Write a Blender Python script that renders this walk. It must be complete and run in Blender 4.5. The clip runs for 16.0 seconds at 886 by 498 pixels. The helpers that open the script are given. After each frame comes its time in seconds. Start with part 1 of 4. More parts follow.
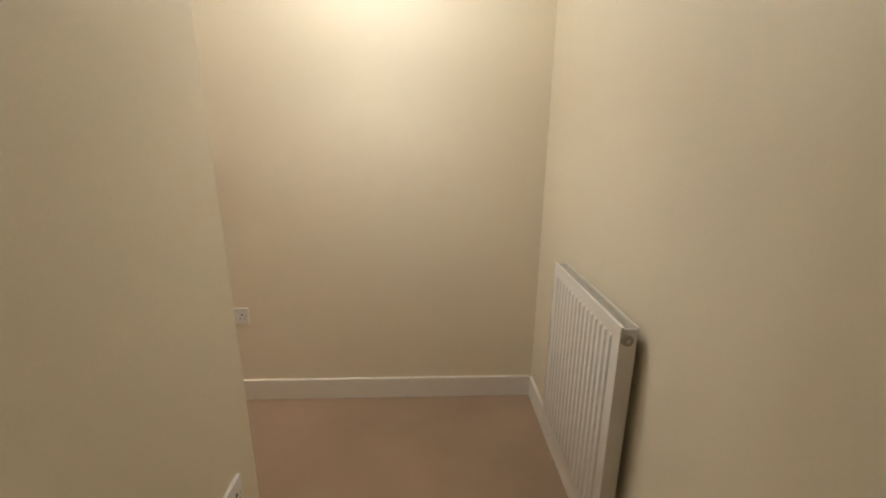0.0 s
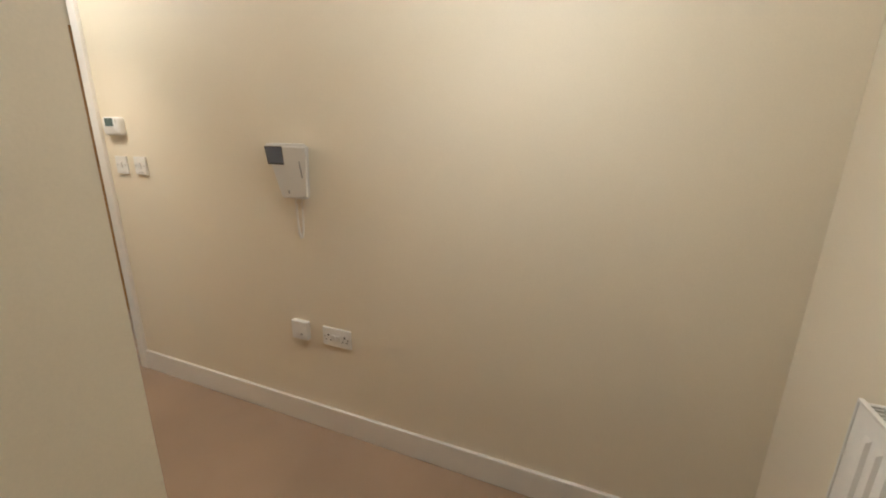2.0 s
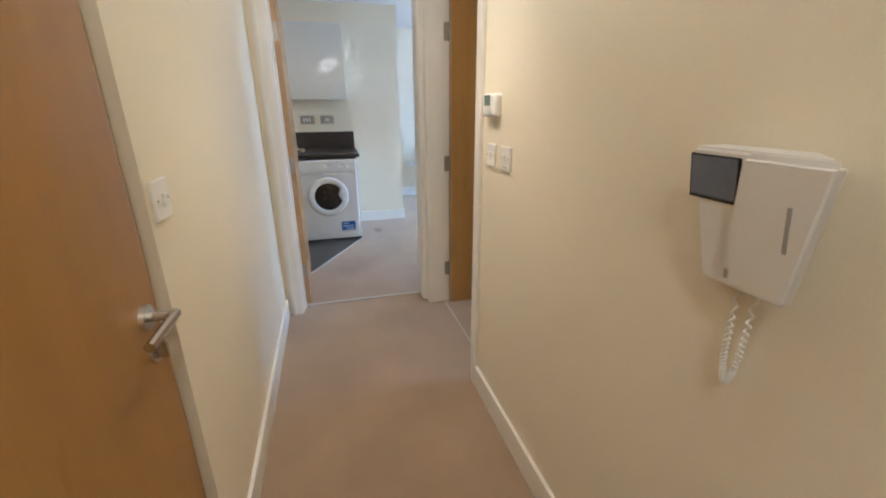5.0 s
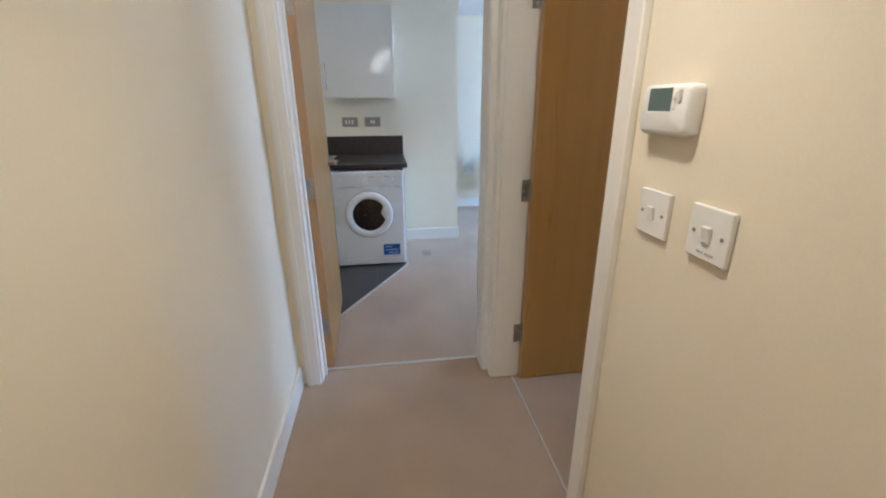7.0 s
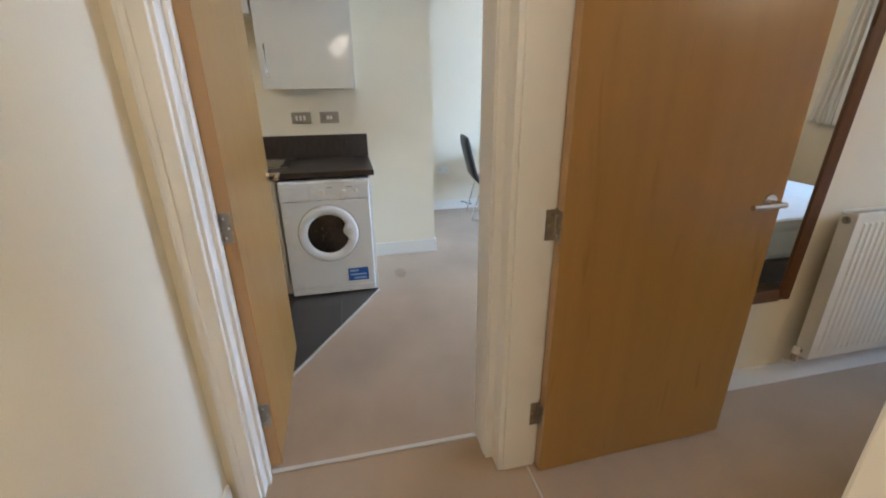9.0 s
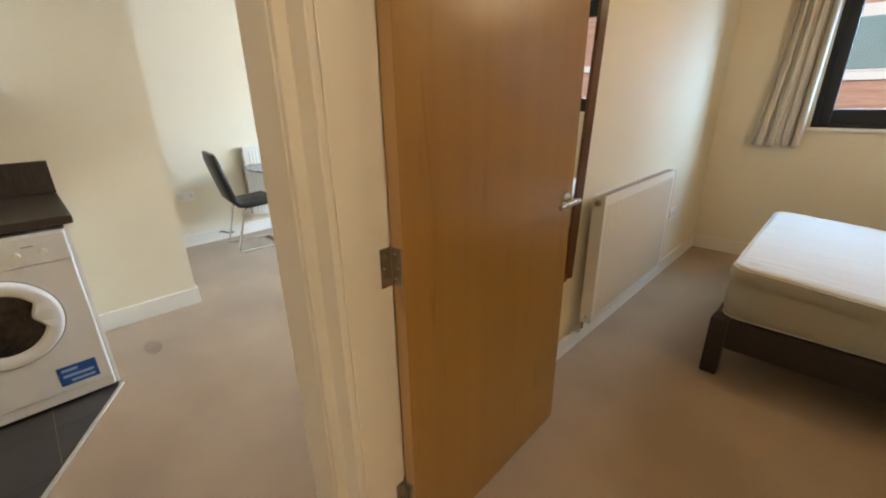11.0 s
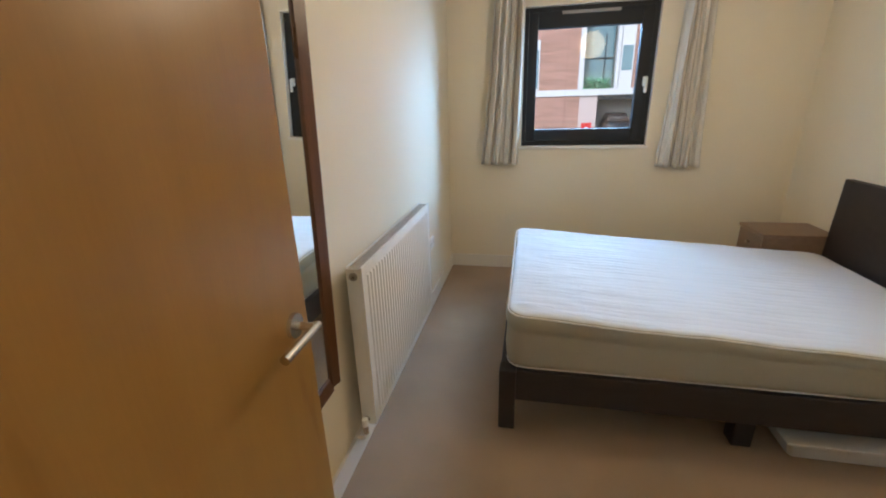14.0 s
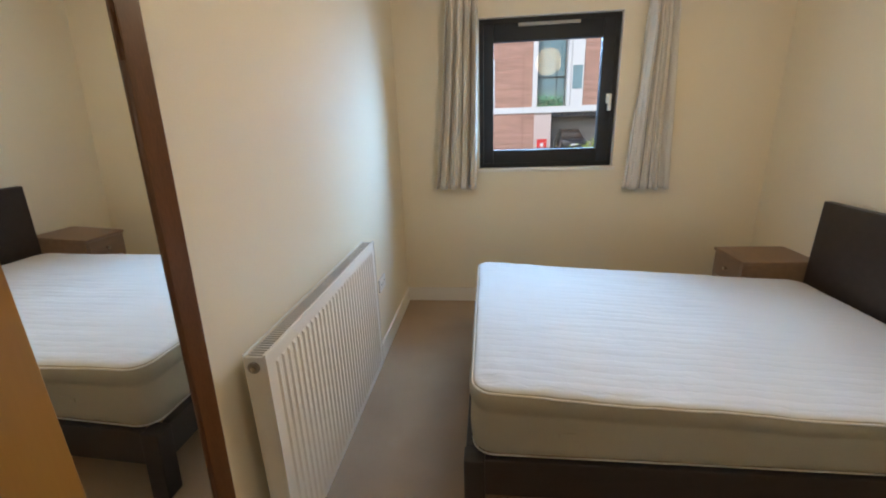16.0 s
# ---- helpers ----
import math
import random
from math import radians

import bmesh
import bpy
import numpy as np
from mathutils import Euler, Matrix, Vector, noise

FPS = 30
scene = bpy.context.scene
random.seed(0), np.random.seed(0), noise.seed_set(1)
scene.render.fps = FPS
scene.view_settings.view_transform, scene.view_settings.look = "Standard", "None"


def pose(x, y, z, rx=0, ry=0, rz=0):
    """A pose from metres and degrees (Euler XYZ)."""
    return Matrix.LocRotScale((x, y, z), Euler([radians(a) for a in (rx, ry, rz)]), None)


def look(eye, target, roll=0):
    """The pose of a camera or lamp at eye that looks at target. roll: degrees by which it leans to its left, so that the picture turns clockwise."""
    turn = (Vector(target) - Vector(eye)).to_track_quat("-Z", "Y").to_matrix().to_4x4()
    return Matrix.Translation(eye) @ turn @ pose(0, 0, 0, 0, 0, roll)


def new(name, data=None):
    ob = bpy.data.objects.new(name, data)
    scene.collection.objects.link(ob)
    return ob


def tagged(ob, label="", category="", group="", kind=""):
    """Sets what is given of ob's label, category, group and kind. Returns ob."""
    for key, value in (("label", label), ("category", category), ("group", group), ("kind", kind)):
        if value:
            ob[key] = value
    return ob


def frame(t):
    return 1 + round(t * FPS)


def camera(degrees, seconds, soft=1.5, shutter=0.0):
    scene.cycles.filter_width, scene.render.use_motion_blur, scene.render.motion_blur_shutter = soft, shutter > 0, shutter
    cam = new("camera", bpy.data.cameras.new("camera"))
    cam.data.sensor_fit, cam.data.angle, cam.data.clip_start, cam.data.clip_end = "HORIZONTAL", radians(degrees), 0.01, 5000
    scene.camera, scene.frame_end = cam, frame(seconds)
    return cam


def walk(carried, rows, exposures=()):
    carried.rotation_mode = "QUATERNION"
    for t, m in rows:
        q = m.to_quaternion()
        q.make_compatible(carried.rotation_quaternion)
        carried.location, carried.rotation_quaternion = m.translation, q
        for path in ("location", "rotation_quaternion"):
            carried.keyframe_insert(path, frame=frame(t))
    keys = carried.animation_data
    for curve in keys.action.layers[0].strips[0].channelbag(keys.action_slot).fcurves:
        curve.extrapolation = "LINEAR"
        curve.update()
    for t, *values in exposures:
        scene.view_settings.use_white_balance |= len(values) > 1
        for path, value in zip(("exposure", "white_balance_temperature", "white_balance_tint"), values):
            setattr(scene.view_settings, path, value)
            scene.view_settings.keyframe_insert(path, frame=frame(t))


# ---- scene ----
cam = camera(94.2, 16.0, soft=2.0)
PATH = [
    (0, (0.124, -0.731, 1.374), (0.198, 1.197, 0.847), 0.3),
    (0.5, (0.135, -0.602, 1.376), (0.138, 1.323, 0.836), 0.1),
    (1, (0.184, -0.432, 1.378), (0.007, 1.485, 0.837), 0.4),
    (1.5, (0.186, -0.26, 1.38), (-0.229, 1.609, 0.805), 0.6),
    (2, (0.181, -0.077, 1.346), (-0.561, 1.701, 0.807), 0.7),
    (2.5, (0.129, 0.098, 1.345), (-0.943, 1.682, 0.761), 0.1),
    (3, (0.095, 0.238, 1.353), (-1.26, 1.577, 0.745), 0.15),
    (3.5, (0.012, 0.360, 1.356), (-1.555, 1.430, 0.721), 0.2),
    (4, (-0.146, 0.453, 1.365), (-1.849, 1.277, 0.716), -0.1),
    (4.5, (-0.336, 0.529, 1.366), (-2.115, 1.165, 0.709), 0.0),
    (4.7, (-0.423, 0.568, 1.364), (-2.222, 1.142, 0.706), -0.1),
    (7, (-1.417, 0.735, 1.377), (-3.285, 0.991, 0.711), -0.4),
    (7.5, (-1.595, 0.787, 1.378), (-3.467, 1.02, 0.713), -0.2),
    (8, (-1.771, 0.789, 1.389), (-3.643, 1.013, 0.722), -0.3),
    (10.3, (-2.336, 0.745, 1.39), (-3.932, 1.719, 0.679), -0.8),
    (10.5, (-2.361, 0.776, 1.371), (-3.898, 1.854, 0.681), -0.8),
    (11, (-2.472, 0.814, 1.379), (-3.792, 2.146, 0.686), -0.9),
    (11.5, (-2.582, 0.837, 1.379), (-3.67, 2.365, 0.686), -1.0),
    (12, (-2.649, 0.895, 1.395), (-3.525, 2.55, 0.69), -1.0),
    (12.5, (-2.686, 1.025, 1.408), (-3.387, 2.763, 0.71), -1.3),
    (13, (-2.691, 1.165, 1.429), (-3.262, 2.953, 0.739), -1.5),
    (13.5, (-2.703, 1.299, 1.433), (-3.168, 3.124, 0.76), -1.5),
    (14, (-2.708, 1.465, 1.456), (-3.096, 3.315, 0.803), -1.7),
    (14.5, (-2.711, 1.612, 1.457), (-3.034, 3.482, 0.827), -1.8),
    (15, (-2.693, 1.738, 1.465), (-2.969, 3.623, 0.856), -1.8),
    (15.5, (-2.691, 1.822, 1.465), (-2.937, 3.716, 0.872), -1.9),
    (16, (-2.715, 1.886, 1.47), (-2.928, 3.786, 0.884), -2.0),
]
EXPOSURES = [(0.0, 0.3, 5100, 10), (1.5, 0.3, 4950, 10), (3.0, 0.10, 4850, 10), (4.5, 0.29, 4900, 10), (8.0, 0.10, 4700, 10), (10.5, 0.25, 6700, 10), (11.5, 0.12, 6600, 10), (13.0, 0.28, 5750, 10), (14.5, 0.20, 5650, 10), (16.0, 0.12, 5900, 10)]
walk(cam, [(t, look(eye, target, roll)) for t, eye, target, roll in PATH], EXPOSURES)

# ---- light and exposure ----
world = bpy.data.worlds.new("world")
scene.world = world
world.use_nodes = True
sky = world.node_tree.nodes.new("ShaderNodeTexSky")
sky.sky_type, sky.sun_disc, sky.sun_elevation, sky.sun_rotation = "NISHITA", False, radians(38), radians(200)
sky.dust_density, sky.ozone_density = 2.0, 1.0
world.node_tree.links.new(sky.outputs[0], world.node_tree.nodes["Background"].inputs[0])
world.node_tree.nodes["Background"].inputs[1].default_value = 0.15


def lamp(name, kind, m, power, colour, **more):
    d = bpy.data.lights.new(name, kind)
    d.energy, d.color = power, colour
    if kind == "AREA":
        d.shape, d.size, d.size_y = "RECTANGLE", more["size"], more["size_y"]
    if kind == "POINT":
        d.shadow_soft_size = more["radius"]
    if kind == "SPOT":
        d.shadow_soft_size, d.spot_size, d.spot_blend = more["radius"], radians(more["angle"]), more["blend"]
    if kind == "SUN":
        d.angle = radians(more["angle"])
    ob = new(name, d)
    ob.matrix_world = m
    return ob


WARM = (1.0, 0.77, 0.52)
DAY = (0.39, 0.67, 1.0)
lamp("sun", "SUN", look((0, 0, 20), (6, 14, 0)), 4.2, (1.0, 0.96, 0.9), angle=12)
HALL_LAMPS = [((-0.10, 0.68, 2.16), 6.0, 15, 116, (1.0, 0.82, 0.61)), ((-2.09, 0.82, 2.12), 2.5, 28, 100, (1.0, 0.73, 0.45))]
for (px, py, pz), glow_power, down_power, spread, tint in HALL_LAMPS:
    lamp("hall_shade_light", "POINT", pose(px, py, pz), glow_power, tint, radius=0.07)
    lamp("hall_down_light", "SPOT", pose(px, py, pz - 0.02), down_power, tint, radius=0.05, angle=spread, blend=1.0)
lamp("bedroom_globe_light", "POINT", pose(-2.02, 3.40, 2.09), 13.5, WARM, radius=0.12)
lamp("bedroom_window_light", "AREA", look((-1.8, 8.6, 4.0), (-2.4, 4.2, 0.9)), 1480, DAY, size=7.2, size_y=3.0)
lamp("bedroom_side_sky_light", "AREA", look((2.6, 8.6, 2.6), (-3.3, 3.9, 1.2)), 760, DAY, size=3.2, size_y=3.0)
lamp("living_window_light", "AREA", look((-5.2, 5.30, 1.45), (-5.2, 3.0, 1.1)), 112, (0.70, 0.81, 1.0), size=1.9, size_y=1.5)
lamp("kitchen_bulb_light", "POINT", pose(-4.60, -1.30, 2.25), 13, WARM, radius=0.06)


# ---- materials ----
def surf(name, base, rough=0.5, metal=0.0, var=0.10, scale=3.0, fine=180.0, bump=0.0, stretch=(1, 1, 1), dark=None, spec=0.5, coords="Object", alpha_mix=0.5):
    """A surface with a broad and a fine variation of its colour, of its roughness and of its relief."""
    m = bpy.data.materials.new(name)
    m.use_nodes = True
    nt = m.node_tree
    b = nt.nodes["Principled BSDF"]
    b.inputs["Metallic"].default_value = metal
    b.inputs["Specular IOR Level"].default_value = spec
    tc, mp = nt.nodes.new("ShaderNodeTexCoord"), nt.nodes.new("ShaderNodeMapping")
    mp.inputs["Scale"].default_value = stretch
    nt.links.new(tc.outputs[coords], mp.inputs[0])
    big, small = nt.nodes.new("ShaderNodeTexNoise"), nt.nodes.new("ShaderNodeTexNoise")
    big.inputs["Scale"].default_value, big.inputs["Detail"].default_value = scale, 4
    small.inputs["Scale"].default_value, small.inputs["Detail"].default_value = fine, 3
    for n in (big, small):
        nt.links.new(mp.outputs[0], n.inputs["Vector"])
    mixf = nt.nodes.new("ShaderNodeMix")
    mixf.inputs[0].default_value = alpha_mix
    nt.links.new(big.outputs[0], mixf.inputs[2])
    nt.links.new(small.outputs[0], mixf.inputs[3])
    ramp = nt.nodes.new("ShaderNodeValToRGB")
    low = dark or tuple(c * (1 - var) for c in base)
    high = tuple(min(1, c * (1 + var * 0.6)) for c in base)
    ramp.color_ramp.elements[0].position, ramp.color_ramp.elements[0].color = 0.32, (*low, 1)
    ramp.color_ramp.elements[1].position, ramp.color_ramp.elements[1].color = 0.68, (*high, 1)
    nt.links.new(mixf.outputs[0], ramp.inputs[0])
    nt.links.new(ramp.outputs[0], b.inputs["Base Color"])
    rr = nt.nodes.new("ShaderNodeMapRange")
    rr.inputs["To Min"].default_value, rr.inputs["To Max"].default_value = max(0.02, rough - 0.06), min(1, rough + 0.06)
    nt.links.new(big.outputs[0], rr.inputs[0])
    nt.links.new(rr.outputs[0], b.inputs["Roughness"])
    if bump:
        bp = nt.nodes.new("ShaderNodeBump")
        bp.inputs["Strength"].default_value, bp.inputs["Distance"].default_value = 1.0, bump
        nt.links.new(small.outputs[0], bp.inputs["Height"])
        nt.links.new(bp.outputs[0], b.inputs["Normal"])
    return m


def glow(name, colour, strength):
    m = bpy.data.materials.new(name)
    m.use_nodes = True
    b = m.node_tree.nodes["Principled BSDF"]
    b.inputs["Base Color"].default_value = (0.8, 0.8, 0.8, 1)
    b.inputs["Emission Color"].default_value = (*colour, 1)
    b.inputs["Emission Strength"].default_value = strength
    return m


def glass(name, rough=0.0, tint=(1, 1, 1)):
    m = bpy.data.materials.new(name)
    m.use_nodes = True
    b = m.node_tree.nodes["Principled BSDF"]
    b.inputs["Base Color"].default_value = (*tint, 1)
    b.inputs["Transmission Weight"].default_value = 1.0
    b.inputs["Roughness"].default_value = rough
    b.inputs["IOR"].default_value = 1.45
    return m


def veneer(name, base, rough, seed):
    """Wood with long upright grain, a few darker cathedral streaks and a satin lacquer."""
    m = surf(name, base, rough, 0, 0.07, 1.2, 40, 0.0, (5, 5, 0.35), alpha_mix=0.35)
    nt = m.node_tree
    b, ramp = nt.nodes["Principled BSDF"], nt.nodes["Color Ramp"]
    tc, mp, wv = nt.nodes.new("ShaderNodeTexCoord"), nt.nodes.new("ShaderNodeMapping"), nt.nodes.new("ShaderNodeTexWave")
    mp.inputs["Scale"].default_value, mp.inputs["Location"].default_value = (5.0, 5.0, 0.30), (seed, seed * 0.7, 0)
    wv.inputs["Scale"].default_value, wv.inputs["Distortion"].default_value, wv.inputs["Detail"].default_value = 0.6, 14.0, 4
    wv.inputs["Detail Scale"].default_value = 0.7
    nt.links.new(tc.outputs["Object"], mp.inputs[0])
    nt.links.new(mp.outputs[0], wv.inputs["Vector"])
    mx = nt.nodes.new("ShaderNodeMix")
    mx.data_type, mx.blend_type = "RGBA", "MULTIPLY"
    mx.inputs[0].default_value = 0.09
    wr = nt.nodes.new("ShaderNodeValToRGB")
    wr.color_ramp.elements[0].position, wr.color_ramp.elements[0].color = 0.0, (0.62, 0.52, 0.42, 1)
    wr.color_ramp.elements[1].position, wr.color_ramp.elements[1].color = 0.45, (1, 1, 1, 1)
    nt.links.new(wv.outputs[0], wr.inputs[0])
    nt.links.new(ramp.outputs[0], mx.inputs[6])
    nt.links.new(wr.outputs[0], mx.inputs[7])
    mp2, fl, fr, mx2 = (nt.nodes.new(n) for n in ("ShaderNodeMapping", "ShaderNodeTexNoise", "ShaderNodeValToRGB", "ShaderNodeMix"))
    mp2.inputs["Scale"].default_value, mp2.inputs["Location"].default_value = (9.0, 9.0, 1.3), (seed * 3, seed, seed)
    fl.inputs["Scale"].default_value, fl.inputs["Detail"].default_value, fl.inputs["Distortion"].default_value = 1.6, 2.0, 0.6
    fr.color_ramp.elements[0].position, fr.color_ramp.elements[0].color = 0.66, (1, 1, 1, 1)
    fr.color_ramp.elements[1].position, fr.color_ramp.elements[1].color = 0.76, (0.66, 0.56, 0.44, 1)
    mx2.data_type, mx2.blend_type = "RGBA", "MULTIPLY"
    mx2.inputs[0].default_value = 0.6
    nt.links.new(tc.outputs["Object"], mp2.inputs[0])
    nt.links.new(mp2.outputs[0], fl.inputs["Vector"])
    nt.links.new(fl.outputs[0], fr.inputs[0])
    nt.links.new(mx.outputs[2], mx2.inputs[6])
    nt.links.new(fr.outputs[0], mx2.inputs[7])
    nt.links.new(mx2.outputs[2], b.inputs["Base Color"])
    return m


WALL = surf("cream_wall_paint", (0.80, 0.72, 0.55), 0.56, 0, 0.035, 1.3, 260, 0.00015, spec=0.35)
CEIL = surf("white_ceiling_paint", (0.82, 0.81, 0.78), 0.8, 0, 0.03, 1.5, 200, 0.0001)
TRIM = surf("white_gloss_woodwork", (0.80, 0.76, 0.68), 0.34, 0, 0.012, 1.2, 22, 0.0)
CARPET = surf("beige_twist_carpet", (0.44, 0.312, 0.195), 0.95, 0, 0.30, 2.2, 420, 0.004, spec=0.1, alpha_mix=0.62)
CARPET.node_tree.nodes["Principled BSDF"].inputs["Sheen Weight"].default_value = 0.22
CARPET.node_tree.nodes["Principled BSDF"].inputs["Sheen Roughness"].default_value = 0.5
TILE = surf("dark_slate_tile", (0.055, 0.05, 0.048), 0.32, 0, 0.25, 5, 120, 0.0002)
OAK = veneer("satin_oak_veneer", (0.36, 0.188, 0.044), 0.30, 2.0)
OAK_EDGE = veneer("oak_lipping", (0.47, 0.29, 0.13), 0.45, 7.0)
STEEL = surf("brushed_stainless_steel", (0.62, 0.59, 0.54), 0.24, 1.0, 0.08, 6, 300, 0.0)
SATIN = surf("satin_nickel_plate", (0.34, 0.32, 0.29), 0.36, 1.0, 0.06, 8, 300, 0.0)
STRIP = surf("pale_anodised_strip", (0.58, 0.54, 0.48), 0.35, 0.3, 0.06, 8, 200, 0.0)
DULL = surf("dull_hinge_steel", (0.42, 0.38, 0.32), 0.38, 1.0, 0.2, 40, 200, 0.0001)
RAD = surf("white_radiator_enamel", (0.78, 0.75, 0.68), 0.36, 0, 0.03, 3, 120, 0.0)
# Radiator enamel again, darkened: the grille's shade is put into the colour.
GRILLE = surf("shaded_grille_enamel", (0.62, 0.59, 0.53), 0.5, 0, 0.06, 8, 150, 0.0)
PLASTIC = surf("white_moulded_plastic", (0.80, 0.78, 0.72), 0.38, 0, 0.03, 8, 300, 0.00005)
PLASTIC_GREY = surf("grey_plastic", (0.35, 0.34, 0.32), 0.45, 0, 0.05, 8, 200, 0.0)
SCREEN = surf("dark_lcd_screen", (0.15, 0.17, 0.22), 0.15, 0, 0.1, 12, 200, 0.0)
LCD = surf("grey_green_lcd", (0.11, 0.15, 0.14), 0.2, 0, 0.08, 12, 200, 0.0)
BLACK = surf("black_shadow_plastic", (0.012, 0.012, 0.012), 0.6, 0, 0.2, 8, 100, 0.0)
ENAMEL = surf("white_appliance_enamel", (0.80, 0.81, 0.82), 0.28, 0, 0.02, 3, 200, 0.0)
GLOSS = surf("gloss_white_cabinet_front", (0.74, 0.72, 0.66), 0.05, 0, 0.02, 2, 200, 0.0)
CARCASS = surf("cream_cabinet_carcass", (0.70, 0.66, 0.56), 0.4, 0, 0.03, 3, 200, 0.0)
WORKTOP = surf("dark_laminate_worktop", (0.040, 0.030, 0.025), 0.33, 0, 0.55, 14, 90, 0.0002, (1, 4, 1))
BLUE = surf("blue_energy_label", (0.015, 0.10, 0.42), 0.35, 0, 0.05, 8, 100, 0.0)
INK = surf("pale_label_print", (0.35, 0.50, 0.80), 0.4, 0, 0.05, 8, 100, 0.0)
DARKWOOD = surf("dark_wenge_wood", (0.032, 0.024, 0.023), 0.40, 0, 0.35, 3, 70, 0.0002, (1.2, 9, 9), spec=0.5)
TABLEWOOD = surf("greyed_walnut_laminate", (0.27, 0.17, 0.105), 0.45, 0, 0.22, 3, 60, 0.0001, (9, 1.2, 9))
MIRRORWOOD = surf("walnut_mirror_frame", (0.13, 0.055, 0.022), 0.30, 0, 0.35, 3, 60, 0.0001, (9, 9, 1))
FABRIC = surf("ivory_curtain_fabric", (0.70, 0.66, 0.575), 0.9, 0, 0.10, 3, 400, 0.0004, spec=0.15)
# Grey cloth colour that holds the shade of the curtain folds.
FOLD_SHADE = surf("curtain_fold_shade", (0.30, 0.27, 0.24), 0.9, 0, 0.12, 3, 400, 0.0004, spec=0.15)
LEATHER = surf("black_leather", (0.018, 0.017, 0.017), 0.42, 0, 0.3, 10, 160, 0.0004)
CHROME = surf("chrome_tube", (0.75, 0.75, 0.74), 0.10, 1.0, 0.04, 5, 100, 0.0)
ALU = surf("anthracite_window_frame", (0.022, 0.025, 0.029), 0.55, 0, 0.12, 4, 200, 0.00005, spec=0.3)
PANE = glass("window_glass")
BALGLASS = glass("balustrade_glass", 0.02, (0.82, 0.93, 0.92))
TABLEGLASS = glass("frosted_table_glass", 0.15, (0.9, 0.97, 0.95))
BOXPLASTIC = surf("clouded_storage_plastic", (0.60, 0.58, 0.55), 0.45, 0, 0.06, 6, 120, 0.0)
PAPER = glow("lit_paper_globe", (1.0, 0.66, 0.28), 5.0)
SHADE = glow("lit_white_shade", (1.0, 0.84, 0.62), 8.0)
BULB = glow("lit_bulb", (1.0, 0.80, 0.52), 14.0)
RED = surf("red_sign_paint", (0.55, 0.03, 0.03), 0.5, 0, 0.08, 5, 60, 0.0)
MIRROR = surf("silvered_mirror", (0.92, 0.93, 0.92), 0.03, 1.0, 0.0, 3, 50, 0.0)
MIRROR.node_tree.nodes["Map Range"].inputs["To Min"].default_value = 0.0
MIRROR.node_tree.nodes["Map Range"].inputs["To Max"].default_value = 0.012


def quilt():
    """Mattress cover: white knitted ticking with shallow wavy quilting rows."""
    m = surf("quilted_white_ticking", (0.67, 0.665, 0.65), 0.85, 0, 0.05, 2.5, 300, 0.0, spec=0.15)
    nt = m.node_tree
    tc, mp, wv, wv2 = (nt.nodes.new(n) for n in ("ShaderNodeTexCoord", "ShaderNodeMapping", "ShaderNodeTexWave", "ShaderNodeTexWave"))
    nt.links.new(tc.outputs["Object"], mp.inputs[0])
    wv.bands_direction, wv.inputs["Scale"].default_value, wv.inputs["Distortion"].default_value = "Y", 7.3, 2.8
    wv.inputs["Detail Scale"].default_value = 2.2
    wv2.bands_direction, wv2.inputs["Scale"].default_value, wv2.inputs["Distortion"].default_value = "X", 3.0, 2.2
    wv2.inputs["Detail Scale"].default_value = 1.6
    add = nt.nodes.new("ShaderNodeMath")
    add.operation = "MULTIPLY"
    for k, (w_, top, floor_) in enumerate(((wv, 0.40, 0.0), (wv2, 0.30, 0.55))):
        groove = nt.nodes.new("ShaderNodeMapRange")
        groove.interpolation_type = "SMOOTHSTEP"
        groove.inputs["From Max"].default_value, groove.inputs["To Min"].default_value = top, floor_
        nt.links.new(mp.outputs[0], w_.inputs["Vector"])
        nt.links.new(w_.outputs[0], groove.inputs[0])
        nt.links.new(groove.outputs[0], add.inputs[k])
    bp = nt.nodes.new("ShaderNodeBump")
    bp.inputs["Strength"].default_value, bp.inputs["Distance"].default_value = 0.20, 0.0035
    mp2, cr, mad = (nt.nodes.new(n) for n in ("ShaderNodeMapping", "ShaderNodeTexNoise", "ShaderNodeMath"))
    mp2.inputs["Scale"].default_value = (1.6, 7.0, 2.0)
    cr.inputs["Scale"].default_value, cr.inputs["Detail"].default_value, cr.inputs["Distortion"].default_value = 3.0, 3.0, 0.8
    mad.operation = "MULTIPLY_ADD"
    mad.inputs[1].default_value = 1.5
    nt.links.new(tc.outputs["Object"], mp2.inputs[0])
    nt.links.new(mp2.outputs[0], cr.inputs["Vector"])
    nt.links.new(cr.outputs[0], mad.inputs[0])
    nt.links.new(add.outputs[0], mad.inputs[2])
    nt.links.new(mad.outputs[0], bp.inputs["Height"])
    nt.links.new(bp.outputs[0], nt.nodes["Principled BSDF"].inputs["Normal"])
    return m


QUILT = quilt()
PIPING = surf("cream_piping", (0.72, 0.69, 0.62), 0.8, 0, 0.08, 8, 300, 0.0)
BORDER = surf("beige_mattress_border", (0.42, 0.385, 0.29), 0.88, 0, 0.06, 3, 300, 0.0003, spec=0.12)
BRICK = surf("weathered_red_cladding", (0.45, 0.27, 0.215), 0.85, 0, 0.45, 0.35, 2.0, 0.0, (0.5, 1, 9), alpha_mix=0.5)
RENDER = surf("pale_render", (0.58, 0.60, 0.62), 0.8, 0, 0.06, 0.6, 20, 0.0)
PINKISH = surf("pale_stone_panel", (0.50, 0.42, 0.40), 0.8, 0, 0.08, 0.6, 20, 0.0)
